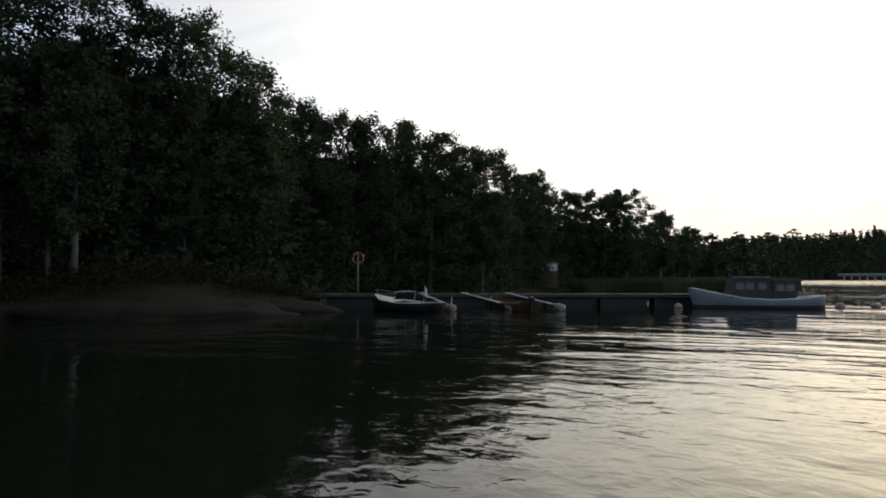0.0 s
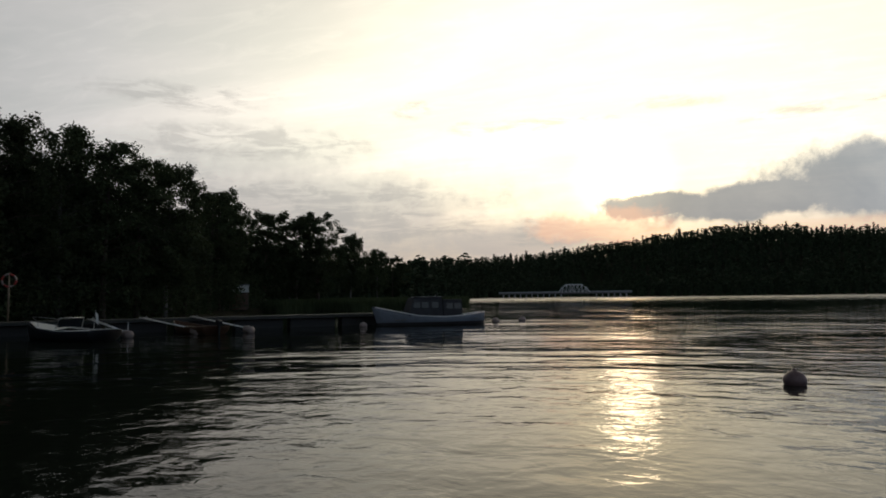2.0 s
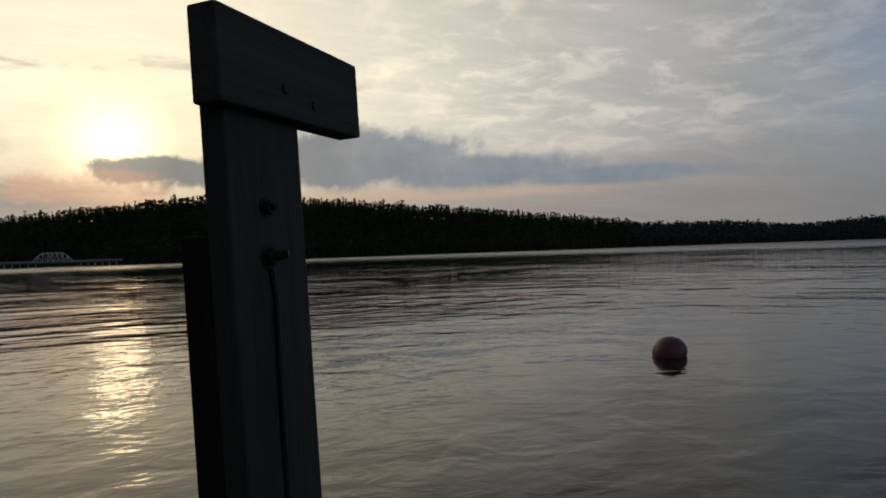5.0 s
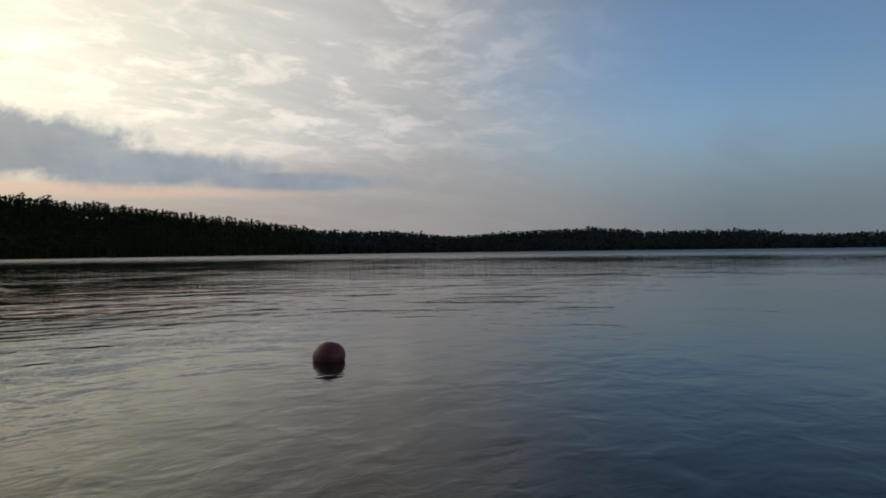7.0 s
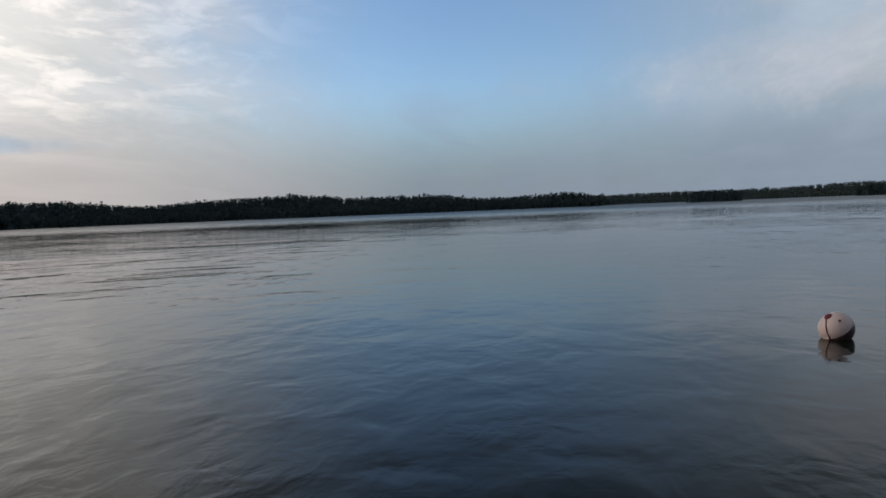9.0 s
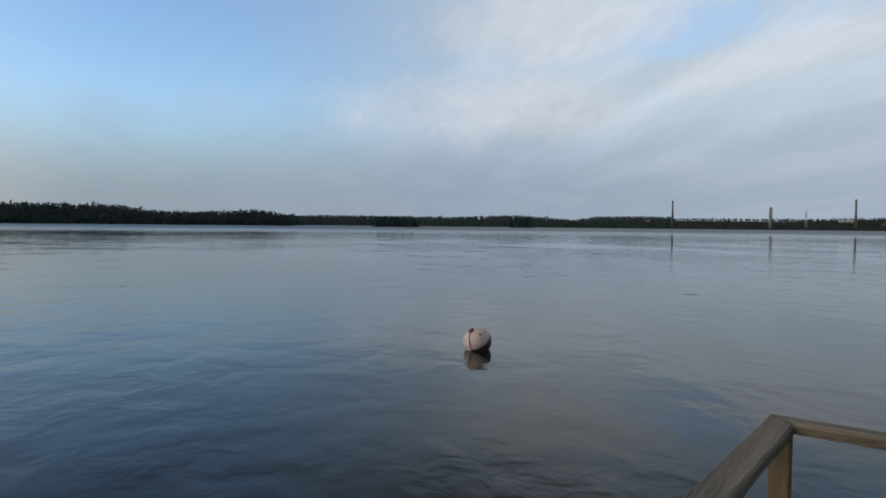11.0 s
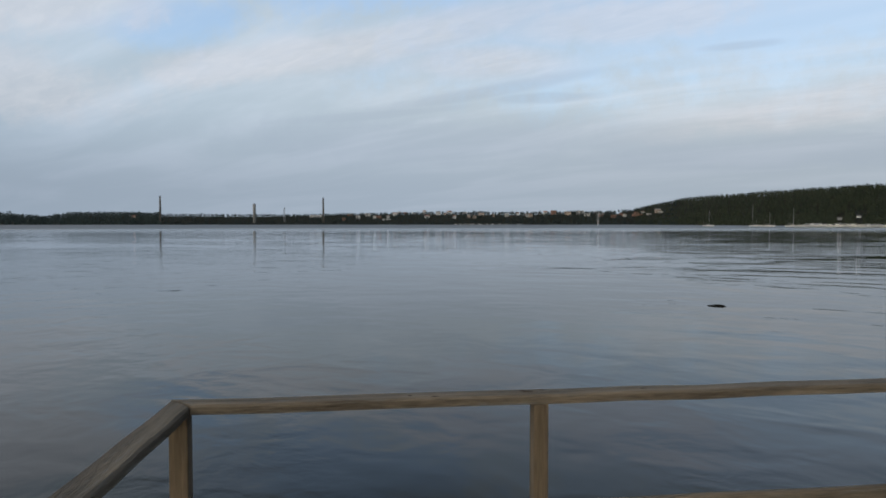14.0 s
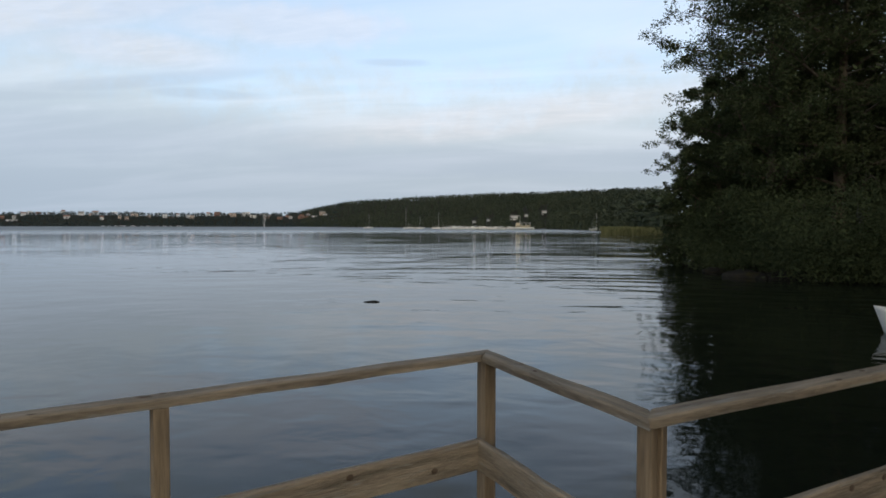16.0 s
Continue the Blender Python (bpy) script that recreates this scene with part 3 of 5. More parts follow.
tagged(part("water", wb_, M_WATER, None), "calm dark lake water with small ripples", "water", kind="structure")


# ---- distant woods ----
# open ground before the houses on the ridge: heading, depth
CLEARINGS = [(356.4, 900), (353.0, 900), (354.2, 900), (358.9, 900), (357.4, 900)]
def clump_tree(rng, conifer, n=56, size=1.0):
    """A far tree one unit high: a dark core and tufts of leaf-like quads."""
    if conifer:
        z = rng.uniform(0.08, 1.0, n) ** 0.9
        rad = 0.20 * (1.06 - z)
    else:
        z = rng.uniform(0.12, 0.98, n)
        rad = 0.30 * np.sqrt(np.maximum(0, 1 - ((z - 0.55) / 0.5) ** 2))
    a = rng.uniform(0, 2 * math.pi, n)
    c = np.stack([np.cos(a) * rad * 0.6, np.sin(a) * rad * 0.6, z], 1)
    v, f = leaves(c, 0.02, (0.065 if conifer else 0.085) * size, 1, rng, 0.0, 1.0)
    # a slim cone inside, so that no light comes through the middle
    k = 5
    t = np.arange(k) * 2 * math.pi / k
    w = 0.10 if conifer else 0.15
    core = np.concatenate([np.stack([np.cos(t) * w, np.sin(t) * w, np.zeros(k) + 0.02], 1), [[0, 0, 0.86 if conifer else 0.8]] * k])
    o = len(v)
    side_ = np.array([[o + i, o + (i + 1) % k, o + k + (i + 1) % k, o + k + i] for i in range(k)])
    return np.concatenate([v, core]), np.concatenate([f, side_])


def woods(name, az0, az1, step, rows, hmin, hmax, conifers, seed, label, mat=M_FAR, near=1.0, far=1.0, n_leaf=56, size=1.0, wide=1.0):
    rng = np.random.default_rng(seed)
    kinds = [clump_tree(rng, c, n_leaf, size) for c in [True] * 6 + [False] * 6]
    vs, fs, o = [], [], 0
    n = int((az1 - az0) / step)
    for row in range(rows):
        k = row / max(1, rows - 1)
        for i in range(n):
            az = az0 + (i + rng.uniform(-0.6, 0.6)) * step
            s, (d, hc) = shore(az), crest(az)
            r = (s + 4) * near + (d * far - s - 4) * k ** 1.15
            r *= 1 + rng.uniform(-0.02, 0.02)
            x, y = r * math.sin(radians(az)), r * math.cos(radians(az))
            h = rng.uniform(hmin, hmax) * (0.8 + 0.25 * k) * (1.25 if rng.uniform() < 0.04 else 1)
            if any(abs(az - a) < 0.35 and r < rr for a, rr in CLEARINGS):
                h *= 0.3
            v, f = kinds[int(rng.integers(0, 6)) + (0 if rng.uniform() < conifers else 6)]
            h *= 0.82 + 0.36 * (0.5 + 0.5 * noise.noise((az * 1.1, r * 0.012, seed * 3.0)))
            w = h * rng.uniform(1.2, 1.8) * wide
            t = rng.uniform(0, 6.28)
            q = np.empty_like(v)
            q[:, 0] = (v[:, 0] * math.cos(t) - v[:, 1] * math.sin(t)) * w + x
            q[:, 1] = (v[:, 0] * math.sin(t) + v[:, 1] * math.cos(t)) * w + y
            q[:, 2] = v[:, 2] * h + land(az, r) - 0.3
            vs.append(q)
            fs.append(f + o)
            o += len(q)
    return tagged(new(name, mesh_of(name, np.concatenate(vs), np.concatenate(fs), mat)), label, "woods", kind="stuff")


woods("far_woods", 158, 219.6, 0.28, 12, 11, 15, 0.75, 1, "dark conifer wood covering the hill across the water", M_NEEDLE)
# from here to the town the leaf colours carry the haze of distance
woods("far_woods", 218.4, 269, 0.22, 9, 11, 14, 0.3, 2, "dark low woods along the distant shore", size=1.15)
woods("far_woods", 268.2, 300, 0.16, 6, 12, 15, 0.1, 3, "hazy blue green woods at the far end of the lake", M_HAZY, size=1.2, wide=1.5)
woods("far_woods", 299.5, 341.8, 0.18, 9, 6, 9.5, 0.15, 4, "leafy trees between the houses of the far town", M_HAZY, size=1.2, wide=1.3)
woods("far_woods", 338.5, 369, 0.22, 26, 7, 11, 0.3, 5, "wooded ridge behind the marina", M_RIDGE, n_leaf=64, size=0.9)
woods("near_woods", 92, 159, 0.45, 5, 7, 11, 0.4, 6, "dark wood standing behind the first trees", M_NEEDLE, 1.22, 1.15, 150, 0.6)
woods("near_woods", 13, 92, 0.9, 6, 10, 15, 0.4, 7, "dark wood on the land behind the jetty", M_ALDER, 1.35, 1.6, 150, 0.6)
# ---- the wood on the near shore ----
def stand(az, r, dz=0.0, scale=1.0, turn=0.0):
    x, y = r * math.sin(radians(az)), r * math.cos(radians(az))
    return Matrix.Translation((x, y, ground_z(x, y) - 0.1 + dz)) @ Matrix.Rotation(turn, 4, "Z") @ Matrix.Scale(scale, 4)


# heading, distance, height of the crown over the eye (degrees), kind
SKYLINE = [(103.5, 44, 22.5, "pine"), (105.5, 47, 21.5, "pine"), (108.3, 43, 17.2, "birch"), (111.2, 45, 20.8, "pine"), (113.5, 48, 17.3, "spruce"), (115.6, 47, 20.4, "birch"),
           (119.6, 48, 18.6, "birch"), (122.3, 55, 14.5, "spruce"), (125.4, 60, 14.3, "birch"), (128.0, 62, 13.2, "alder"), (130.3, 64, 13.3, "spruce"), (132.3, 66, 13.1, "birch"),
           (135.2, 68, 12.0, "alder"), (137.6, 72, 10.8, "alder"), (139.6, 74, 10.7, "birch"), (142.8, 91, 8.3, "alder"), (143.9, 99, 8.7, "birch"), (147.1, 110, 6.9, "alder"),
           (149.6, 116, 6.5, "alder"), (151.4, 122, 6.7, "alder"), (154.1, 150, 5.3, "birch"), (156.3, 182, 4.1, "birch"), (157.6, 215, 3.2, "alder"), (158.6, 240, 2.9, "birch"), (160.4, 330, 3.1, "spruce")]
for i, (az, r, el, kind) in enumerate(SKYLINE):
    m = stand(az, r, 0, 1, i * 1.3)
    h = 2 + r * math.tan(radians(el)) - m.translation.z
    tree(kind, h, 20 + i, m, 1.7 if kind == "pine" else 2.9, 0.12 if r < 56 else 0.14 if r < 80 else 0.19, group="trees of the shore wood", twigs=4 if r < 80 else 3)
rng = np.random.default_rng(5)
stock = [tree(k, h, 70 + i, stand(108 + 6 * i, 58 + 3 * i), 1.9, 0.125, group="trees of the shore wood", twigs=5) for i, (k, h) in enumerate((("alder", 12), ("birch", 13), ("spruce", 13), ("alder", 11)))]
for i in range(104):
    az = 96 + 62 * (i + rng.uniform(0, 0.9)) / 104
    base = float(np.interp(az, [96, 121, 123, 140, 150, 158], [44, 46, 60, 76, 120, 235]))
    r = base + (rng.uniform(-1.5, 8) if i % 2 else rng.uniform(4, 14)) * base / 60
    el = float(np.interp(az, [96, 120, 122.5, 135, 144, 147, 154, 158], [19, 16.5, 12, 10, 7, 5.5, 4.2, 2.5])) * (rng.uniform(0.55, 0.95) if i % 2 else rng.uniform(0.72, 0.90))
    if 143.6 < az < 146.6:
        r = max(r, 112)
    src = stock[i % 4]
    m = stand(az, r, 0, 1, rng.uniform(0, 6.28))
    h0 = (12, 13, 13, 11)[i % 4]
    s = max(0.35, (2 + r * math.tan(radians(el)) - m.translation.z) / h0)
    copy_thing(src, m @ Matrix.Scale(s, 4))


def undergrowth(name, label, spots, mat, size, count, spread, seed):
    """Bushes: spots are (heading, distance, height)."""
    g = np.random.default_rng(seed)
    cs = []
    for az, r, h in spots:
        x, y = r * math.sin(radians(az)), r * math.cos(radians(az))
        z = max(0.0, ground_z(x, y))
        cs += [(x + g.normal(0, 0.8), y + g.normal(0, 0.8), z + h * g.uniform(0.05, 1)) for k in range(5)]
    v, f = leaves(cs, spread, size, count, g)
    v[:, 2] = np.maximum(v[:, 2], 0.03)
    return tagged(new(name, mesh_of(name, v, f, mat)), label, "bushes", kind="stuff")


spots = []
for i in range(210):
    az = 93 + 66 * i / 210
    base = float(np.interp(az, [93, 103, 121, 124, 140, 150, 158], [46, 46, 47, 56, 74, 118, 232]))
    spots.append((az, base + rng.uniform(-1, 5) * base / 60, rng.uniform(2.5, 6.0) * base ** 0.25 / 2.8))
undergrowth("undergrowth", "dense dark bushes under the trees of the shore wood", spots, M_ALDER, 0.14, 85, 0.85, 3)

spots = []
for i in range(330):
    az, r = rng.uniform(99, 124), rng.uniform(38.5, 50)
    if r > shore(az) + 2.2:
        spots.append((az, r, rng.uniform(0.15, 0.5)))
undergrowth("heather", "dark heather and blueberry scrub over the rock", spots, M_HEATH, 0.09, 22, 0.45, 21)
# ---- the jetty at the camera ----
def along(p, q):
    """Pose at p with x towards q."""
    p, q = Vector(p), Vector(q)
    x = (q - p).normalized()
    up = Vector((0, 0, 1))
    y = up.cross(x).normalized()
    m = Matrix((x, y, x.cross(y))).transposed().to_4x4()
    m.translation = p
    return m


P_END, P1, P2, P3, P4 = Vector((-0.815, 0.105)), Vector((-1.911, 1.340)), Vector((-0.380, 2.835)), Vector((0.116, 2.080)), Vector((2.56, 4.14))
RAIL_PTS = [P_END, P1, P2, P3, P4]
TOP = 1.514


def side(p, q):
    d = (q - p).normalized()
    return Vector((-d.y, d.x))


def mitre(i, half):
    """Offset of the rail's left edge at a corner."""
    pts = RAIL_PTS
    if i == 0:
        return side(pts[0], pts[1]) * half
    if i == len(pts) - 1:
        return side(pts[-2], pts[-1]) * half
    a, b = side(pts[i - 1], pts[i]), side(pts[i], pts[i + 1])
    m = (a + b).normalized()
    return m * (half / m.dot(a))


railing = thing("jetty_railing", "weathered wooden railing round the end of the jetty", "railing", m=Matrix.Translation((-1.0, 1.8, 0.5)))
bpy.context.view_layer.update()
inv = railing.matrix_basis.inverted()


def under(ob, parent_inv, m):
    ob.matrix_basis = parent_inv @ m
    return ob


def bowed_plank(length, ends, half_w, z0, z1, rng, bevel=0.004):
    """A long plank along x whose ends may be cut askew; ends: x of left and right edge at both ends."""
    bm = bmesh.new()
    (l0, r0), (l1, r1) = ends
    n = 10
    rows = []
    for i in range(n + 1):
        k = i / n
        sag, wig = rng.normal(0, 0.0012), rng.normal(0, 0.0015)
        xl, xr = l0 + (l1 - l0) * k, r0 + (r1 - r0) * k
        e = 0.006
        rows.append([bm.verts.new(c) for c in ((xl, half_w + wig, z0 + sag), (xl, half_w + wig, z1 + sag - e), (xl, half_w + wig - e, z1 + sag), (xr, -half_w + wig + e, z1 + sag), (xr, -half_w + wig, z1 + sag - e), (xr, -half_w + wig, z0 + sag))])
    for a, b in zip(rows, rows[1:]):
        for k in range(6):
            j = (k + 1) % 6
            bm.faces.new((a[k], b[k], b[j], a[j]))
    bm.faces.new(rows[0])
    bm.faces.new(list(reversed(rows[-1])))
    bmesh.ops.recalc_face_normals(bm, faces=bm.faces)
    return bm


rng = np.random.default_rng(8)
for i in range(4):
    p, q = RAIL_PTS[i], RAIL_PTS[i + 1]
    m = along((*p, TOP), (*q, TOP))
    L = (q - p).length
    d = (q - p).normalized()
    o0, o1 = mitre(i, 0.036), mitre(i + 1, 0.036)
    g = 0.0015
    ends = ((o0.dot(d) + g, -o0.dot(d) + g), (L + o1.dot(d) - g, L - o1.dot(d) - g))
    ob = part("top_rail", bowed_plank(L, ends, 0.036, -0.026, 0.0, rng), M_RAIL, railing)
    under(ob, inv, m)
    # knots and dark checks on the upper face
    for k in range(int(L * 3)):
        bm = bmesh.new()
        bmesh.ops.create_uvsphere(bm, u_segments=8, v_segments=4, radius=1)
        x0 = rng.uniform(0.15, L - 0.15)
        ob = part("knot", bm, M_KNOT, railing)
        under(ob, inv, m @ Matrix.Translation((x0, rng.uniform(-0.024, 0.027), 0.0)) @ Matrix.Diagonal((0.013 * rng.uniform(0.6, 1.4), 0.007, 0.0025, 1)))
    # the board below, nailed to the posts' inner faces
    s = side(p, q)
    inner = -s if i != 3 else -s
    pb, qb = p + inner * 0.052, q + inner * 0.052
    mb = along((*pb, 1.213), (*qb, 1.213))
    e0, e1 = (0.055, L - 0.055) if i in (0, 1) else ((0.06, L - 0.02) if i == 2 else (0.03, L))
    board = part("side_board", bowed_plank(L, ((e0, e0), (e1, e1)), 0.014, -0.107, 0.0, rng), M_RAIL, railing)
    under(board, inv, mb)
    for k in range(int(L * 2.5)):
        bm = bmesh.new()
        bmesh.ops.create_uvsphere(bm, u_segments=8, v_segments=4, radius=1)
        ob = part("knot", bm, M_KNOT, railing)
        under(ob, inv, mb @ Matrix.Translation((rng.uniform(0.15, L - 0.15), -0.0145, -rng.uniform(0.02, 0.09))) @ Matrix.Diagonal((0.014, 0.003, 0.011, 1)))


def rail_post(at, size, turn, z0=-0.3):
    bm = bmesh.new()
    h = TOP - 0.0275 - z0
    box(bm, (size[0], size[1], h), Matrix.Translation((0, 0, z0 + h / 2)), 0.004)
    ob = part("post", bm, M_WOOD, railing)
    under(ob, inv, Matrix.Translation((at[0], at[1], 0)) @ Matrix.Rotation(turn, 4, "Z"))


T45 = math.atan2(0.69, 0.72)
rail_post(P_END + Vector((-0.05, 0.06)), (0.07, 0.07), T45)
rail_post(P1, (0.05, 0.05), T45)
rail_post(P1.lerp(P2, 0.464) + Vector((0.006, -0.006)), (0.042, 0.055), T45)
rail_post(P2 + Vector((0.006, 0.0)), (0.05, 0.052), T45)
rail_post(P3 + Vector((-0.004, 0.022)), (0.027, 0.045), T45 + 0.1)
rail_post(P3 + Vector((0.023, 0.045)), (0.027, 0.045), T45 + 0.1)
rail_post(P3.lerp(P4, 0.5), (0.048, 0.065), T45)
rail_post(P4, (0.07, 0.07), T45)

# deck boards on joists and piles
AX, BX = Vector((0.72, 0.69)).normalized(), Vector((0.68, -0.73)).normalized()
deck = thing("jetty_deck", "grey plank deck of the jetty over the water", "jetty", m=Matrix.Translation((-1.0, 1.0, 0.5)))
dinv = deck.matrix_basis.inverted()
for k in range(42):
    b0 = 0.06 + k * 0.125
    a1 = 2.15 if b0 < 0.95 else 5.5
    o = P1 + AX * -0.06 + BX * b0
    e = P1 + AX * a1 + BX * b0
    bm = bmesh.new()
    L = (e - o).length
    box(bm, (L, 0.117, 0.028), Matrix.Translation((L / 2, 0, -0.014)), 0.003)
    under(part("plank", bm, M_GREY_RUN, deck), dinv, along((*o, 0.5), (*e, 0.5)))
for a0 in (0.2, 1.1, 2.0, 3.6, 5.2):
    o, e = P1 + AX * a0 + BX * (0.05 if a0 < 2.1 else 1.0), P1 + AX * a0 + BX * 5.2
    L = (e - o).length
    under(part("joist", boxed((L, 0.05, 0.15), Matrix.Translation((L / 2, 0, 0))), M_GREY_RUN, deck), dinv, along((*o, 0.395), (*e, 0.395)))
    for k in (0.15, 0.55, 0.95):
        c = o.lerp(e, k)
        v, f = tube_data([(c.x, c.y, -1.4), (c.x, c.y, 0.32)], [0.07, 0.065], 10)
        ob = hang(new("pile", mesh_of("pile", v, f, M_GREY_WOOD, True)), deck)
        under(ob, dinv, Matrix())

# ---- the mooring post with its short arm ----
U, N_ = Vector((-0.69, -0.724, 0)).normalized(), Vector((-0.724, 0.69, 0)).normalized()
frame_m = Matrix((U, N_, Vector((0, 0, 1)))).transposed().to_4x4()
POST_AT = Vector((-0.24, -1.09, 0))
mooring = thing("mooring_post", "grey weathered mooring post with a short cross arm and rusty bolts", "post", m=Matrix.Translation(POST_AT + Vector((0, 0, 2.29))) @ Matrix.Rotation(radians(POST_LEAN), 4, Vector((-0.17, -0.98, 0))) @ Matrix.Translation((0, 0, -2.29)) @ frame_m)


def slab(name, u0, u1, n0, n1, z0, z1, mat, bevel=0.004):
    bm = bmesh.new()
    box(bm, (u1 - u0, n1 - n0, z1 - z0), Matrix.Translation(((u0 + u1) / 2, (n0 + n1) / 2, (z0 + z1) / 2)), bevel)
    return part(name, bm, mat, mooring)


slab("arm", 0.0, 0.335, -0.040, 0.0, 2.178, 2.292, M_GREY_RUN)
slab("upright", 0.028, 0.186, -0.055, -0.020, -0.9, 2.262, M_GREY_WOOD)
# moss and the shade on this side are both in the plank's colour
slab("second_plank", 0.028, 0.160, -0.096, -0.0565, -0.9, 2.03, M_SHADED_MOSSY)
for z, s in ((2.00, 0.75), (2.062, 0.6)):
    v, f = join([tube_data([(0.098, -0.020, z), (0.098, -0.010, z)], [0.015 * s, 0.015 * s], 6), tube_data([(0.098, -0.010, z), (0.104, 0.006 if s > 0.7 else -0.007, z + 0.002)], [0.008 * s, 0.007 * s], 8)])
    hang(new("bolt", mesh_of("bolt", v, f, M_IRON)), mooring)
    v, f = tube_data([(0.098, -0.0205, z), (0.098, -0.0185, z)], [0.022 * s, 0.022 * s], 14)
    hang(new("washer", mesh_of("washer", v, f, M_IRON)), mooring)
v, f = tube_data([(0.098, -0.017, 1.985), (0.103, -0.016, 1.95), (0.100, -0.017, 1.8), (0.104, -0.017, 1.4), (0.10, -0.017, 0.9)], [0.004] * 5, 6)
hang(new("cable", mesh_of("cable", v, f, M_BLACK, True)), mooring)
for u0, z in ((0.13, 2.215), (0.20, 2.205)):
    v, f = tube_data([(u0, -0.001, z), (u0, 0.003, z)], [0.008, 0.007], 8)
    hang(new("nail", mesh_of("nail", v, f, M_IRON)), mooring)


# ---- buoys ----
def buoy(at, d, squash, mat, label, tilt=(0, 0), cap=None, eye=True, group="mooring buoys", sink=0.3):
    b = thing("mooring_buoy", label, "buoy", group, Matrix.Translation((at[0], at[1], 0)) @ Euler((radians(tilt[0]), radians(tilt[1]), 0.4)).to_matrix().to_4x4())
    bm = bmesh.new()
    bmesh.ops.create_uvsphere(bm, u_segments=28, v_segments=18, radius=d / 2)
    for vt in bm.verts:
        vt.co.z *= squash
        k = vt.co.z / (d / 2 * squash)
        vt.co.x *= 1 + 0.06 * (1 - k * k) - 0.10 * max(0, k) ** 3
        vt.co.y *= 1 + 0.06 * (1 - k * k) - 0.10 * max(0, k) ** 3
        vt.co.z += d * squash * (0.5 - sink)
    body = part("body", bm, mat, b, "", True)
    if eye:
        top = d * squash * (1 - sink)
        v, f = join([tube_data([(0, 0, top - 0.03), (0, 0, top + 0.03)], [d * 0.10, d * 0.085], 14)])
        hang(new("collar", mesh_of("collar", v, f, cap or mat, True)), b)
        ring = [(math.cos(t) * 0.03, 0, top + 0.055 + math.sin(t) * 0.03) for t in np.linspace(0, 2 * math.pi, 13)]
        v, f = tube_data(ring, [0.008] * 13, 6)
        hang(new("ring", mesh_of("ring", v, f, M_IRON, True)), b)
    v, f = tube_data([(0, 0, 0), (0.02, 0.02, -0.6), (0.05, 0.03, -1.4)], [0.015] * 3, 6)
    hang(new("chain", mesh_of("chain", v, f, M_IRON)), b)
    return b


buoy((-2.52, -16.7), 0.45, 1.0, M_BUOY_MAROON, "dull dark pink mooring buoy afloat on the lake", (6, -4), M_BUOY_MAROON)
red = buoy((-8.6, -9.85), 0.58, 0.94, M_BUOY_RED, "faded red and violet mooring buoy afloat on the lake", (10, 18), eye=False, sink=0.36)
ring = [(-0.245 + 0.045 * math.cos(t), 0.17 + 0.02 * math.cos(t), 0.035 + 0.045 * math.sin(t)) for t in np.linspace(0, 2 * math.pi, 13)]
v, f = tube_data(ring, [0.009] * 13, 6)
hang(new("ring", mesh_of("ring", v, f, M_IRON, True)), red)

# the pale buoy lies over to one side: a pink dome above a seam, a grimy half below
PALE_R = 0.232
AXIS = Vector((0.97 * 0.36 - 0.24 * 0.47, -0.24 * 0.36 - 0.97 * 0.47, 0.80)).normalized()
UPRIGHT = Vector((0, 0, 1)).rotation_difference(AXIS).inverted()
pale = thing("mooring_buoy", "pale pink mooring buoy with red cap, tilted in the water", "buoy", "mooring buoys",
             Matrix.Translation((-10.96, 2.78, 0.15)) @ Vector((0, 0, 1)).rotation_difference(AXIS).to_matrix().to_4x4())


def lathe(name, profile, mat, parent, label="", sides=32):
    """A body turned round z from (radius, height) pairs."""
    vs = [(r * math.cos(2 * math.pi * k / sides), r * math.sin(2 * math.pi * k / sides), z) for r, z in profile for k in range(sides)]
    fs = [(i * sides + k, i * sides + (k + 1) % sides, (i + 1) * sides + (k + 1) % sides, (i + 1) * sides + k) for i in range(len(profile) - 1) for k in range(sides)]
    fs += [tuple(range(sides - 1, -1, -1)), tuple(range((len(profile) - 1) * sides, len(profile) * sides))]
    return tagged(hang(new(name, mesh_of(name, vs, fs, mat, True)), parent), label)


lathe("dome", [(PALE_R * math.cos(t), PALE_R * 0.92 * math.sin(t) - 0.01) for t in np.linspace(0.0, 1.50, 14)], M_BUOY_PALE, pale, "pale pink upper half")
lathe("lower_half", [(PALE_R * math.cos(t) * 0.985, PALE_R * math.sin(t) - 0.012) for t in np.linspace(-1.5, -0.01, 14)], M_BUOY_DARK, pale, "grimy dark lower half")
lathe("seam", [(PALE_R * 0.99, -0.017), (PALE_R * 1.015, -0.013), (PALE_R * 1.015, -0.008), (PALE_R * 0.99, -0.004)], M_BUOY_PALE, pale)
lathe("cap", [(0.055, 0.190), (0.050, 0.212), (0.030, 0.222), (0.012, 0.216)], M_CAP, pale, "faded red cap round the eye")
PLUG = (UPRIGHT @ Vector((0.97 * 0.80 + 0.24 * 0.2, -0.24 * 0.80 + 0.97 * 0.2, 0.56))).normalized()
v, f = tube_data([PLUG * 0.205, PLUG * 0.232], [0.020, 0.015], 10)
hang(new("plug", mesh_of("plug", v, f, M_CAP, True)), pale)
CORD = UPRIGHT @ Vector((0.97 - 0.24 * 0.5, -0.24 - 0.97 * 0.5, -0.4))
CORD = Vector((CORD.x, CORD.y, 0)).normalized()
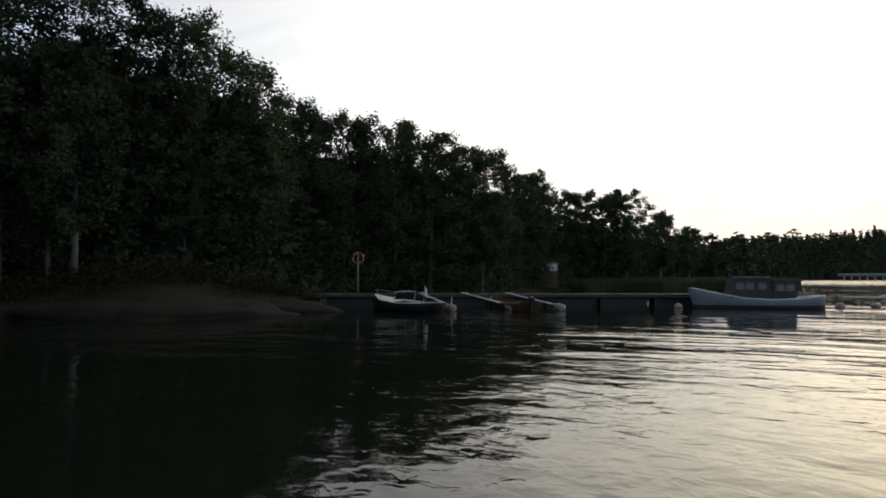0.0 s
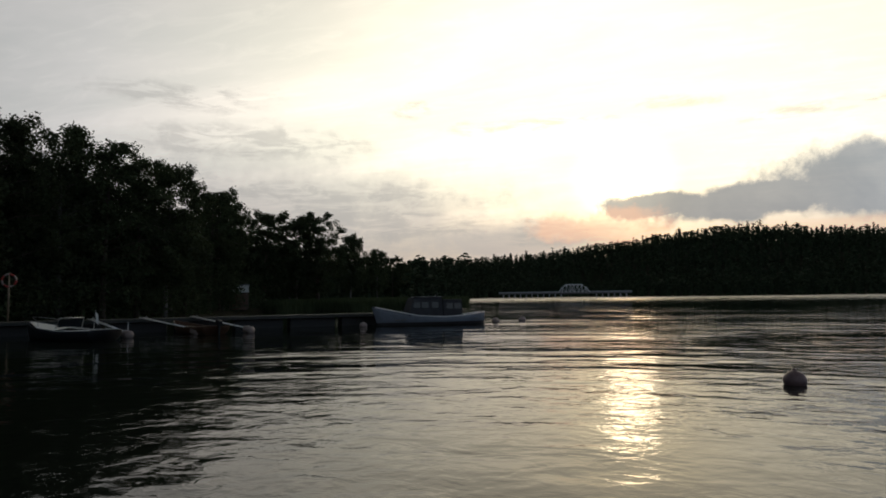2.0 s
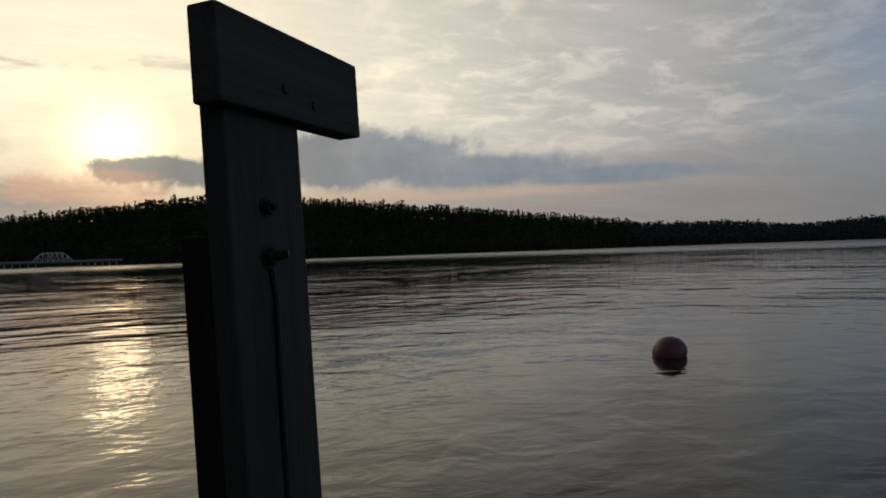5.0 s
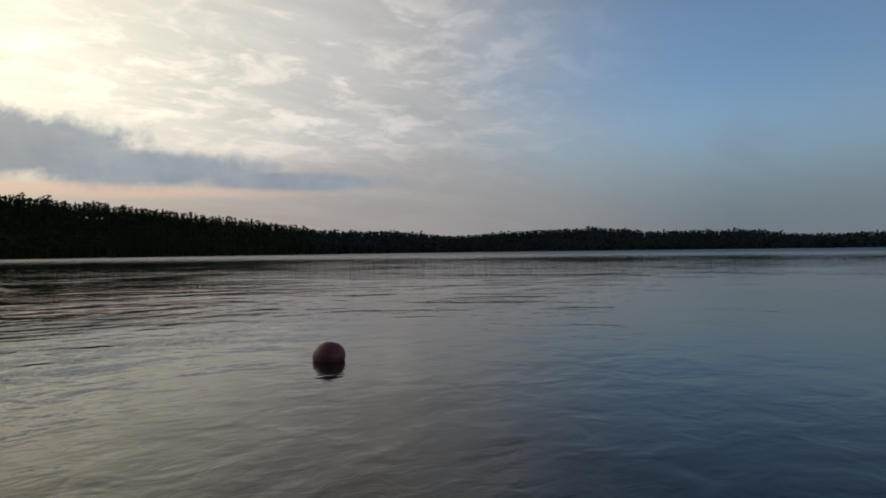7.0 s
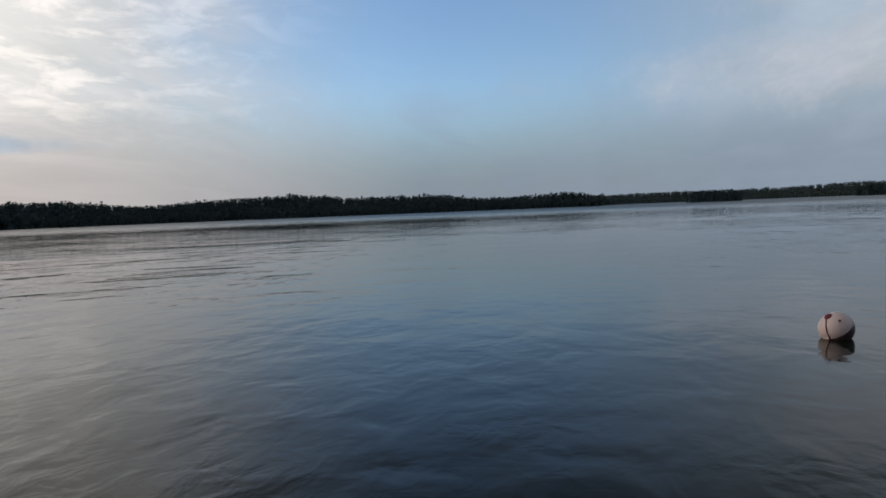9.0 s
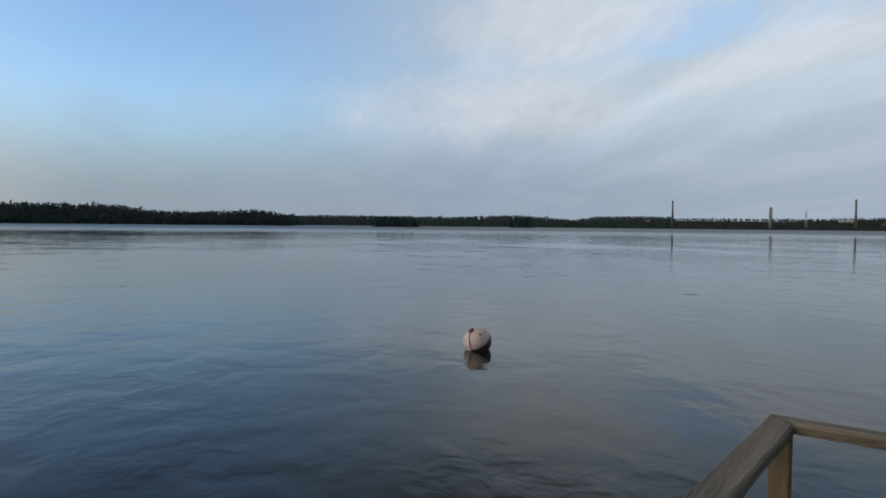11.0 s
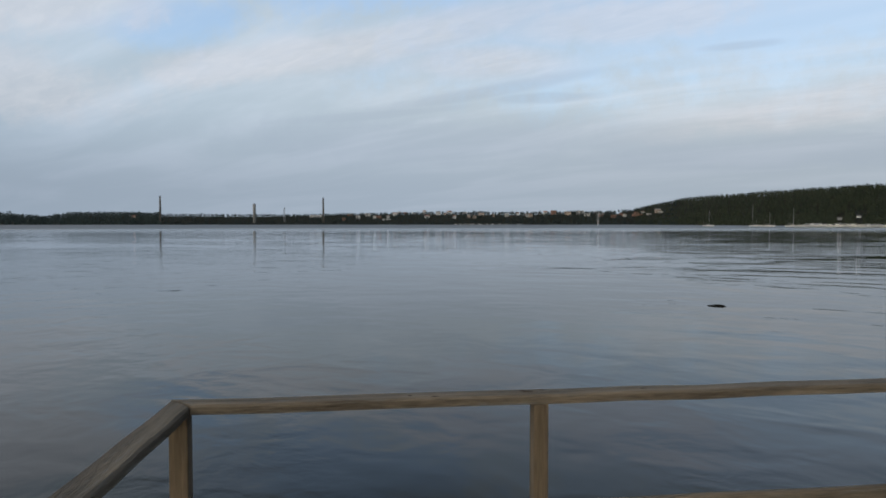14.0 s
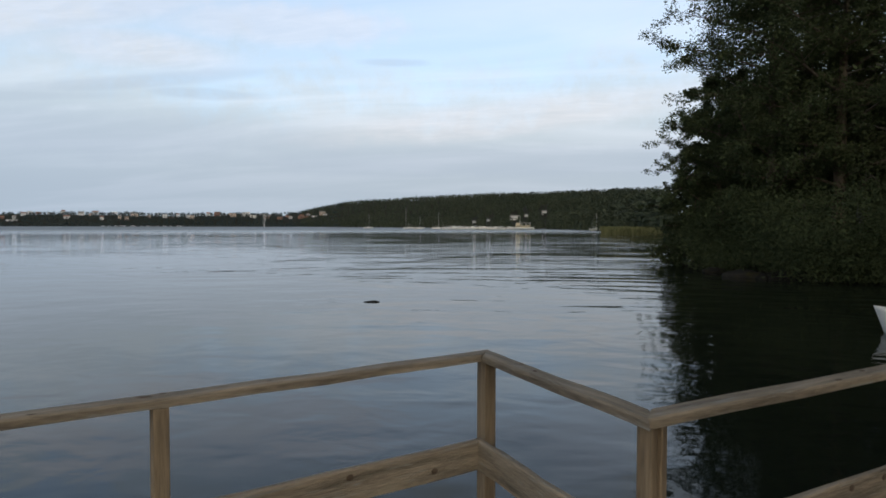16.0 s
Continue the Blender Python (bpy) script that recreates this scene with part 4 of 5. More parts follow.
v, f = tube_data([(CORD.x * (PALE_R + 0.006) * math.sin(t), CORD.y * (PALE_R + 0.006) * math.sin(t), (PALE_R * 0.92 + 0.006) * math.cos(t) - 0.01) for t in np.linspace(0.15, 1.75, 12)], [0.008] * 12, 6)
hang(new("cord", mesh_of("cord", v, f, M_CAP, True)), pale)
buoy((12.1, -49.6), 0.55, 0.95, M_BUOY_GREY, "dark mooring buoy by the moored launch", (3, 5))
buoy((10.9, -53.5), 0.55, 0.8, M_BUOY_GREY, "dark mooring buoy by the moored launch", (-5, 3))
buoy((19.6, -42.4), 0.50, 0.9, M_BUOY_GREY, "pale mooring buoy under the launch's bow", (4, 2))


# ---- boats ----
def hull_bm(L, B, keel, free, bow_up, stern_up, stern_w, wall=0.04, bow_pow=2.2):
    """A hull along x, bow at +x, waterline at z 0: outer skin, gunwale and inner skin."""
    bm = bmesh.new()
    n, m = 18, 7

    def section(k, inset):
        x = -L / 2 + L * k
        fore = max(0.0, (k - 0.42) / 0.58)
        aft = max(0.0, (0.42 - k) / 0.42)
        w = B / 2 * (1 - fore ** bow_pow) * (1 - (1 - stern_w) * aft ** 2.2)
        w = max(w - inset, 0.012)
        top = free + bow_up * fore ** 2 + stern_up * aft ** 2 - (0.0 if not inset else 0.0)
        bot = -keel * (1 - fore ** 4) * (1 - 0.5 * aft ** 3) + inset * 1.6
        pts = []
        for j in range(m + 1):
            t = j / m
            y = w * (1 - (t ** 2.6)) ** 0.75 if t < 1 else 0
            z = top + (bot - top) * t
            pts.append((x + 0.10 * L * (fore ** 3) * (1 - t) * 0.5, y, z))
        return pts

    skins = []
    for inset in (0.0, wall):
        rows = []
        for i in range(n + 1):
            pts = section(i / n, inset)
            left = [bm.verts.new(p) for p in pts]
            right = [bm.verts.new((p[0], -p[1], p[2])) for p in pts[:-1]]
            rows.append(left + right[::-1])
        skins.append(rows)
        for a, b in zip(rows, rows[1:]):
            for j in range(len(a) - 1):
                bm.faces.new((a[j], a[j + 1], b[j + 1], b[j]))
    for k in (0, -1):
        for rows in skins:
            bm.faces.new(rows[k])
    o, q = skins
    for a, b, c, d in zip(o, o[1:], q, q[1:]):
        bm.faces.new((a[0], b[0], d[0], c[0]))
        bm.faces.new((a[-1], c[-1], d[-1], b[-1]))
    bmesh.ops.recalc_face_normals(bm, faces=bm.faces)
    return bm


def set_at(x, y, az, z=0.0):
    """Pose on the water with +x pointing to the heading az."""
    return Matrix.Translation((x, y, z)) @ Matrix.Rotation(radians(90 - az), 4, "Z")


# the blue grey launch with a dark canopy
launch = thing("cabin_launch", "pale blue double-ended launch with dark canopy moored to a buoy", "boat", m=set_at(16.0, -46.2, 52))
part("hull", hull_bm(8.0, 2.3, 0.45, 0.56, 0.75, 0.28, 0.30), M_BLUE_HULL, launch, "", True)
v, f = join([tube_data([(x, s * y, z) for x, y, z in ((-3.95, 0.36, 0.84), (-2.6, 0.87, 0.66), (-0.6, 1.17, 0.57), (1.2, 1.08, 0.66), (2.7, 0.70, 0.96), (4.15, 0.06, 1.29))], [0.035] * 6, 6) for s in (1, -1)])
hang(new("rubbing_strake", mesh_of("rubbing_strake", v, f, M_WHITE, True)), launch)
part("deck", boxed((6.2, 1.5, 0.03), Matrix.Translation((-0.2, 0, 0.38))), M_WOOD, launch)


def shell(name, x0, x1, w, z0, z1, lean, mat, parent):
    """A cabin side body: tapered box open to nothing, with bevelled edges."""
    bm = bmesh.new()
    vs = [bm.verts.new(c) for c in ((x0, -w, z0), (x1, -w, z0), (x1, w, z0), (x0, w, z0), (x0 + 0.05, -w * 0.86, z1), (x1 - lean, -w * 0.86, z1), (x1 - lean, w * 0.86, z1), (x0 + 0.05, w * 0.86, z1))]
    for q in ((0, 1, 2, 3), (4, 7, 6, 5), (0, 4, 5, 1), (1, 5, 6, 2), (2, 6, 7, 3), (3, 7, 4, 0)):
        bm.faces.new([vs[i] for i in q])
    bmesh.ops.recalc_face_normals(bm, faces=bm.faces)
    bmesh.ops.bevel(bm, geom=list(bm.edges), offset=0.04, segments=2, affect="EDGES")
    return part(name, bm, mat, parent)


shell("canopy", -0.6, 2.0, 0.88, 0.62, 1.92, 0.45, M_CANVAS, launch)
shell("aft_canopy", -2.1, -0.62, 0.86, 0.62, 1.74, 0.02, M_CANVAS, launch)
part("canopy_roof", boxed((2.15, 1.60, 0.05), Matrix.Translation((0.38, 0, 1.94)), 0.02), M_CANVAS, launch)
part("aft_roof", boxed((1.5, 1.54, 0.04), Matrix.Translation((-1.36, 0, 1.76)), 0.015), M_CANVAS, launch)
for sy in (-1, 1):
    for x0 in (0.0, 0.75, 1.35, -1.1, -1.7):
        ob = part("window", boxed((0.5, 0.012, 0.42), None, 0.004), M_GLASS, launch)
        ob.matrix_basis = Matrix.Translation((x0, sy * 0.822, 1.40 if x0 >= 0 else 1.3)) @ Matrix.Rotation(sy * radians(5.5 if x0 >= 0 else 6.2), 4, "X")
for k in range(5):
    part("roof_slat", boxed((0.09, 1.5, 0.03), Matrix.Translation((-0.45 + 0.42 * k, 0, 1.985))), M_WHITE, launch)
v, f = tube_data([(-0.4, 0, 1.95), (-0.4, 0, 2.2)], [0.05, 0.04], 8)
hang(new("vent", mesh_of("vent", v, f, M_BLACK, True)), launch)
for x0, sy in ((1.6, -1.12), (0.4, -1.22)):
    v, f = tube_data([(x0, sy, 0.75), (x0, sy, 0.66), (x0, sy, 0.25), (x0, sy, 0.18)], [0.03, 0.09, 0.09, 0.03], 10)
    hang(new("fender", mesh_of("fender", v, f, M_WHITE, True)), launch)

# dark motor boat with pale deck, bow to the jetty
mb = thing("motor_boat", "dark hulled motor boat with pale foredeck and flag at the stern", "boat", m=set_at(29.2, -27.3, 95))
part("hull", hull_bm(5.6, 2.0, 0.3, 0.50, 0.40, 0.05, 0.92, 0.05), M_DARK_HULL, mb, "", True)
bmd = bmesh.new()
pts = [(-0.1, 0.90, 0.525), (0.9, 0.80, 0.60), (1.8, 0.52, 0.735), (2.72, 0.03, 0.90)]
ring = [bmd.verts.new(p) for p in pts] + [bmd.verts.new((x, -y, z)) for x, y, z in reversed(pts)]
mid = [bmd.verts.new((x, 0, z + 0.10 - 0.02 * i)) for i, (x, y, z) in enumerate(pts)]
for i in range(3):
    bmd.faces.new((ring[i], ring[i + 1], mid[i + 1], mid[i]))
    bmd.faces.new((ring[7 - i], mid[i], mid[i + 1], ring[6 - i]))
part("foredeck", bmd, M_WHITE, mb, "pale painted foredeck", True)
v, f = join([tube_data([(x, s * y, z) for x, y, z in ((-2.7, 0.9, 0.55), (-0.5, 0.99, 0.52), (1.2, 0.78, 0.65), (2.72, 0.06, 0.92))], [0.024] * 4, 6) for s in (1, -1)])
hang(new("gunwale", mesh_of("gunwale", v, f, M_WHITE, True)), mb)
v, f = tube_data([(-0.1, -0.75, 0.62), (-0.35, -0.70, 1.15), (-0.35, 0.70, 1.15), (-0.1, 0.75, 0.62)], [0.02] * 4, 6)
hang(new("windscreen_frame", mesh_of("windscreen_frame", v, f, M_STEEL, True)), mb)
ob = part("windscreen", boxed((0.012, 1.36, 0.42)), M_GLASS, mb)
ob.matrix_basis = Matrix.Translation((-0.22, 0, 0.88)) @ Matrix.Rotation(radians(-25), 4, "Y")
v, f = join([tube_data([(1.2, s * 0.70, 0.74), (1.3, s * 0.68, 1.0), (2.0, s * 0.42, 1.12), (2.6, 0, 1.2)], [0.014] * 4, 5) for s in (1, -1)])
hang(new("bow_rail", mesh_of("bow_rail", v, f, M_STEEL, True)), mb)
part("bench", boxed((0.5, 1.5, 0.3), Matrix.Translation((-1.6, 0, 0.42)), 0.03), M_GREY_ROOF, mb)
v, f = tube_data([(-2.5, 0.5, 0.6), (-2.62, 0.5, 1.55)], [0.013, 0.01], 6)
hang(new("flagstaff", mesh_of("flagstaff", v, f, M_WHITE)), mb)
flag = bmesh.new()
cols = [[flag.verts.new((-2.62 - 0.045 * i - 0.01 * j, 0.5 + 0.03 * math.sin(i * 1.6), 1.5 - 0.13 * j - 0.06 * i)) for j in range(5)] for i in range(5)]
for a, b in zip(cols, cols[1:]):
    for j in range(4):
        flag.faces.new((a[j], a[j + 1], b[j + 1], b[j]))
ob = part("flag", flag, M_WHITE, mb)
ob.modifiers.new("cloth", "SOLIDIFY").thickness = 0.004

# brown open boat with an outboard
ob_ = thing("outboard_boat", "brown wooden boat with outboard motor tied between booms", "boat", m=set_at(26.7, -34.1, 115))
part("hull", hull_bm(5.2, 1.8, 0.3, 0.42, 0.32, 0.06, 0.85, 0.045), M_BROWN_HULL, ob_, "", True)
for x0 in (-1.3, 0.1, 1.3):
    part("thwart", boxed((0.26, 1.5 if x0 < 1 else 1.1, 0.035), Matrix.Translation((x0, 0, 0.36)), 0.005), M_WOOD, ob_)
motor = part("outboard_motor", boxed((0.40, 0.28, 0.36), Matrix.Translation((-2.74, 0, 0.66)) @ Matrix.Rotation(radians(-20), 4, "Y"), 0.09), M_BLACK, ob_)
part("shaft", boxed((0.12, 0.09, 0.8), Matrix.Translation((-2.78, 0, 0.15)), 0.02), M_BLACK, motor)
part("tiller", boxed((0.45, 0.04, 0.04), Matrix.Translation((-2.35, 0.02, 0.64)) @ Matrix.Rotation(radians(18), 4, "Y"), 0.01), M_BLACK, motor)


# ---- the mooring jetty: floats, deck, booms ----
J0, J1 = Vector((40.5, -25.5)), Vector((19.8, -46.5))
quay = thing("floating_jetty", "long low floating jetty with plank deck off the wooded shore", "jetty", m=along((*J0, 0.0), (*J1, 0.0)))
LJ = (J1 - J0).length
nb = 120
for k in range(nb):
    part("plank", boxed((LJ / nb - 0.02, 1.9, 0.04), Matrix.Translation((LJ * (k + 0.5) / nb, 0, 0.82))), M_GREY_WOOD, quay)
for sy in (-0.93, 0.93):
    part("edge_beam", boxed((LJ, 0.08, 0.16), Matrix.Translation((LJ / 2, sy, 0.72)), 0.01), M_GREY_WOOD, quay)
for k in range(8):
    part("float", boxed((LJ / 8 - 0.5, 0.9, 0.85), Matrix.Translation((LJ * (k + 0.5) / 8, 0, 0.18)), 0.05), M_BLACK, quay)
gang = thing("gangway", "plank gangway from the rock to the jetty", "gangway", m=along((44.5, -22.0, 0.85), (40.6, -25.4, 0.80)))
part("deck", boxed((5.1, 1.1, 0.05), Matrix.Translation((2.5, 0, 0.03)), 0.005), M_GREY_WOOD, gang)
for sy in (-0.5, 0.5):
    part("beam", boxed((5.1, 0.08, 0.14), Matrix.Translation((2.5, sy, -0.06)), 0.005), M_WOOD, gang)

for x, y, ax, ay in ((27.3, -29.4, 33.0, -32.4), (25.7, -32.9, 31.0, -34.4), (23.2, -34.4, 28.9, -36.5)):
    boom = thing("mooring_boom", "pale steel mooring boom with a float at its end", "mooring boom", "booms of the jetty", along((ax, ay, 0.92), (x, y, 0.28)))
    L = math.hypot(ax - x, ay - y)
    v, f = join([tube_data([(0, 0.10, 0), (L, 0.03, 0)], [0.032] * 2, 8), tube_data([(0, -0.10, 0), (L, -0.03, 0)], [0.032] * 2, 8), tube_data([(L * 0.12, 0.1, 0), (L * 0.10, 0.0, 0.14), (L * 0.12, -0.1, 0)], [0.025] * 3, 6)])
    hang(new("frame", mesh_of("frame", v, f, M_WHITE, True)), boom)
    v, f = tube_data([(L - 0.35, 0, -0.12), (L - 0.28, 0, -0.10), (L + 0.30, 0, -0.08), (L + 0.36, 0, -0.09)], [0.10, 0.22, 0.22, 0.10], 16)
    hang(new("float", mesh_of("float", v, f, M_BUOY_GREY, True)), boom)
    v, f = tube_data([(L, 0, 0), (L, 0, 0.55 if x > 27 else 0.16)], [0.035, 0.03], 6)
    hang(new("pin", mesh_of("pin", v, f, M_STEEL)), boom)

stand_ = thing("lifebuoy_stand", "tall pole with a red and white lifebuoy on the jetty", "lifebuoy stand", m=Matrix.Translation((36.3, -29.75, 0.84)))
v, f = tube_data([(0, 0, 0), (0, 0, 2.85)], [0.055, 0.05], 10)
hang(new("pole", mesh_of("pole", v, f, M_WOOD, True)), stand_)
for k in range(8):
    t0, t1 = k * math.pi / 4, (k + 1) * math.pi / 4
    fx, fy = -0.77, 0.62
    v, f = tube_data([(0.09 * fx - fy * 0.36 * math.cos(t) + 0, 0.09 * fy + fx * 0.36 * math.cos(t), 2.40 + 0.36 * math.sin(t)) for t in np.linspace(t0, t1, 5)], [0.055] * 5, 10)
    hang(new("lifebuoy_segment", mesh_of("lifebuoy_segment", v, f, M_RED if k % 2 else M_BUOY_GREY, True)), stand_)

# stand-in for unclear white shapes under the trees, on an added dark base
hut = thing("white_hut", "small white box standing in for unclear pale shapes under the shore trees", "hut", m=stand(145.1, 98, 0.1, 1, radians(35)))
part("wall", boxed((2.6, 2.0, 1.0), Matrix.Translation((0, 0, 2.82)), 0.01), M_WHITE, hut)
part("roof", boxed((2.9, 2.3, 0.08), Matrix.Translation((0, 0, 3.36)) @ Matrix.Rotation(radians(5), 4, "X"), 0.01), M_GREY_ROOF, hut)
part("plinth", boxed((2.5, 1.9, 2.4), Matrix.Translation((0, 0, 1.115))), M_BROWN_HULL, hut, "dark added base that lifts the white box")
bench = thing("park_bench", "pale wooden bench on the mossy rock", "bench", m=stand(112.2, 46.0, 0.1, 1, radians(110)))
for k in range(3):
    part("slat", boxed((1.3, 0.11, 0.04), Matrix.Translation((0, -0.16 + 0.14 * k, 0.45)), 0.006), M_RAIL, bench)
for k in range(2):
    part("back_slat", boxed((1.3, 0.035, 0.11), Matrix.Translation((0, 0.26, 0.62 + 0.16 * k)), 0.006), M_RAIL, bench)
for sx in (-0.5, 0.5):
    part("leg", boxed((0.07, 0.5, 0.45), Matrix.Translation((sx, 0, 0.21)), 0.01), M_CONCRETE, bench)


# ---- rocks ----
def boulder(at, size, seed, label, mat=None, name="rock"):
    bm = bmesh.new()
    bmesh.ops.create_icosphere(bm, subdivisions=4, radius=1)
    for vt in bm.verts:
        c = vt.co.copy()
        k = 1 + 0.28 * noise.noise(c * 1.1 + Vector((seed * 7.1, 0, 0))) + 0.10 * noise.noise(c * 3.3 + Vector((0, seed, 0)))
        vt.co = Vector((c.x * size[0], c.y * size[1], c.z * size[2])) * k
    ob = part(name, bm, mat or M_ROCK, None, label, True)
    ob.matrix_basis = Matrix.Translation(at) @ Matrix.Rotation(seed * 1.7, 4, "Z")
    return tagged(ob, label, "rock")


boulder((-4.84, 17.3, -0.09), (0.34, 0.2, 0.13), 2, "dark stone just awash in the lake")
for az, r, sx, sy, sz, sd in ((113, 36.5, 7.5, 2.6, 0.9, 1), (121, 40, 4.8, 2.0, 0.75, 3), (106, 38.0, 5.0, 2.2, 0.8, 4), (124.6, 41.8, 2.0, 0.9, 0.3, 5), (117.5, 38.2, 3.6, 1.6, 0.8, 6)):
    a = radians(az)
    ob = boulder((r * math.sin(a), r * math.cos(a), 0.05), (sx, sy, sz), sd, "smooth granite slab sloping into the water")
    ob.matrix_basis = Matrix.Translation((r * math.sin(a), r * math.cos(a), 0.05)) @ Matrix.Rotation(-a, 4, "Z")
for i, (az, r, s) in enumerate(((10.6, 36.0, 0.5), (12.0, 31.8, 0.45), (14.2, 29.6, 0.6), (15.6, 29.2, 0.4), (17.5, 29.3, 0.7), (21.2, 30.0, 0.8), (19.4, 29.0, 0.4))):
    a = radians(az)
    boulder((r * math.sin(a), r * math.cos(a), 0.0), (s * 1.4, s, s * 0.45), 20 + i, "wet grey stone at the water's edge")

# ---- the big trees over the water on the other side ----
for az, r, kind, h, sd, dn, lf, tw in ((18.2, 37, "birch", 22, 31, 6.0, 0.056, 10), (16.0, 34.0, "alder", 14.0, 32, 6.5, 0.058, 12), (20.5, 34, "alder", 16, 33, 4.6, 0.066, 9), (10.4, 37, "alder", 6.2, 41, 5.0, 0.055, 8), (24.5, 35, "birch", 21, 34, 1.6, 0.10, 7), (29, 36, "alder", 17, 35, 1.6, 0.11, 6), (22.0, 42, "birch", 20, 37, 1.4, 0.12, 5), (18.2, 43, "alder", 15, 38, 1.4, 0.12, 5), (12.4, 36.5, "alder", 9.0, 36, 5.0, 0.055, 8)):
    tree(kind, h, sd, stand(az, r, 0, 1, sd + 0.55), dn, lf, {"birch": "tall birch with hanging twigs over the water", "alder": "dense dark alder leaning over the lake shore"}[kind], "trees over the water", tw)
spots = [(az, r, h) for az, r, h in zip(np.linspace(9.2, 32, 80), 30.5 + 2.5 * np.sin(np.linspace(0, 9, 80)) + 8.0 * np.exp(-((np.linspace(8.5, 32, 80) - 8.5) / 2) ** 2), 1.6 + 1.6 * np.abs(np.sin(np.linspace(0, 21, 80))))]
undergrowth("shore_bushes", "low leafy bushes hanging over the water's edge", spots, M_ALDER, 0.05, 300, 0.55, 11)

# small white rowing boat drawn up at the bushes
row = thing("rowing_boat", "small white rowing boat at the bushes", "boat", m=set_at(7.50, 13.2, 300))
part("hull", hull_bm(3.6, 1.3, 0.2, 0.32, 0.18, 0.06, 0.8, 0.035), M_WHITE, row, "", True)
for x0 in (-0.8, 0.4):
    part("thwart", boxed((0.24, 1.1, 0.03), Matrix.Translation((x0, 0, 0.28)), 0.005), M_WOOD, row)
# ---- reeds ----
def reed_bed(name, label, az0, az1, r0, r1, n, h, seed, mat=None):
    g = np.random.default_rng(seed)
    az = np.radians(g.uniform(az0, az1, n))
    r = g.uniform(0, 1, n) * (r1 - r0) + r0 + 6 * np.sin(az * 60)
    x, y = r * np.sin(az), r * np.cos(az)
    hh = h * g.uniform(0.6, 1.15, n)
    w = 0.06 * r / 90 + 0.03
    lx, ly = g.normal(0, 0.18, n) * hh, g.normal(0, 0.18, n) * hh
    dx, dy = np.cos(az) * w, -np.sin(az) * w
    z = np.zeros(n)
    v = np.stack([np.stack([x - dx, y - dy, z - 0.1], 1), np.stack([x + dx, y + dy, z - 0.1], 1), np.stack([x + lx * 0.5 + dx * 0.8, y + ly * 0.5 + dy * 0.8, hh * 0.6], 1), np.stack([x + lx, y + ly, hh], 1), np.stack([x + lx * 0.5 - dx * 0.8, y + ly * 0.5 - dy * 0.8, hh * 0.6], 1)], 1).reshape(-1, 3)
    return tagged(new(name, mesh_of(name, v, np.arange(5 * n).reshape(-1, 5), mat or M_REED)), label, "reeds", kind="stuff")


reed_bed("reed_bed", "yellow green reeds along the far bay", 3.6, 9.4, 165, 225, 12000, 1.8, 1)
reed_bed("reed_bed", "dark reeds in front of the shore wood", 144, 160, 106, 126, 16000, 1.7, 2, M_ALDER)
reed_bed("reed_bed", "dark reeds in front of the shore wood", 152, 164, 126, 190, 12000, 1.8, 3, M_ALDER)


# ---- islands ----
def island(az0, az1, r, h, seed):
    c = radians((az0 + az1) / 2)
    half = r * radians(az1 - az0) / 2
    isl = thing("island", "small wooded island far out on the lake", "island", "islands", Matrix.Translation((r * math.sin(c), r * math.cos(c), 0)) @ Matrix.Rotation(-c, 4, "Z"))
    bm = bmesh.new()
    bmesh.ops.create_uvsphere(bm, u_segments=24, v_segments=10, radius=1)
    for vt in bm.verts:
        vt.co = Vector((vt.co.x * half, vt.co.y * half * 0.7, vt.co.z * 1.6)) * (1 + 0.08 * noise.noise(vt.co * 2))
    part("ground", bm, M_GROUND, isl, "", True)
    g = np.random.default_rng(seed)
    vs, fs, o = [], [], 0
    for k in range(int(half * 1.6)):
        v, f = clump_tree(g, g.uniform() < 0.3)
        x, y = g.uniform(-0.97, 0.97) * half, g.uniform(-0.6, 0.6) * half
        hh = h * g.uniform(0.65, 1.05) * (1 - 0.25 * abs(x / half) ** 3)
        vs.append(v * np.array([hh * 1.1, hh * 1.1, hh]) + np.array([x, y, 0.4]))
        fs.append(f + o)
        o += len(v)
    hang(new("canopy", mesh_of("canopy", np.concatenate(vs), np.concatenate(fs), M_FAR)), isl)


island(274.85, 278.95, 900, 14.5, 1)
island(286.5, 288.6, 1250, 18, 2)


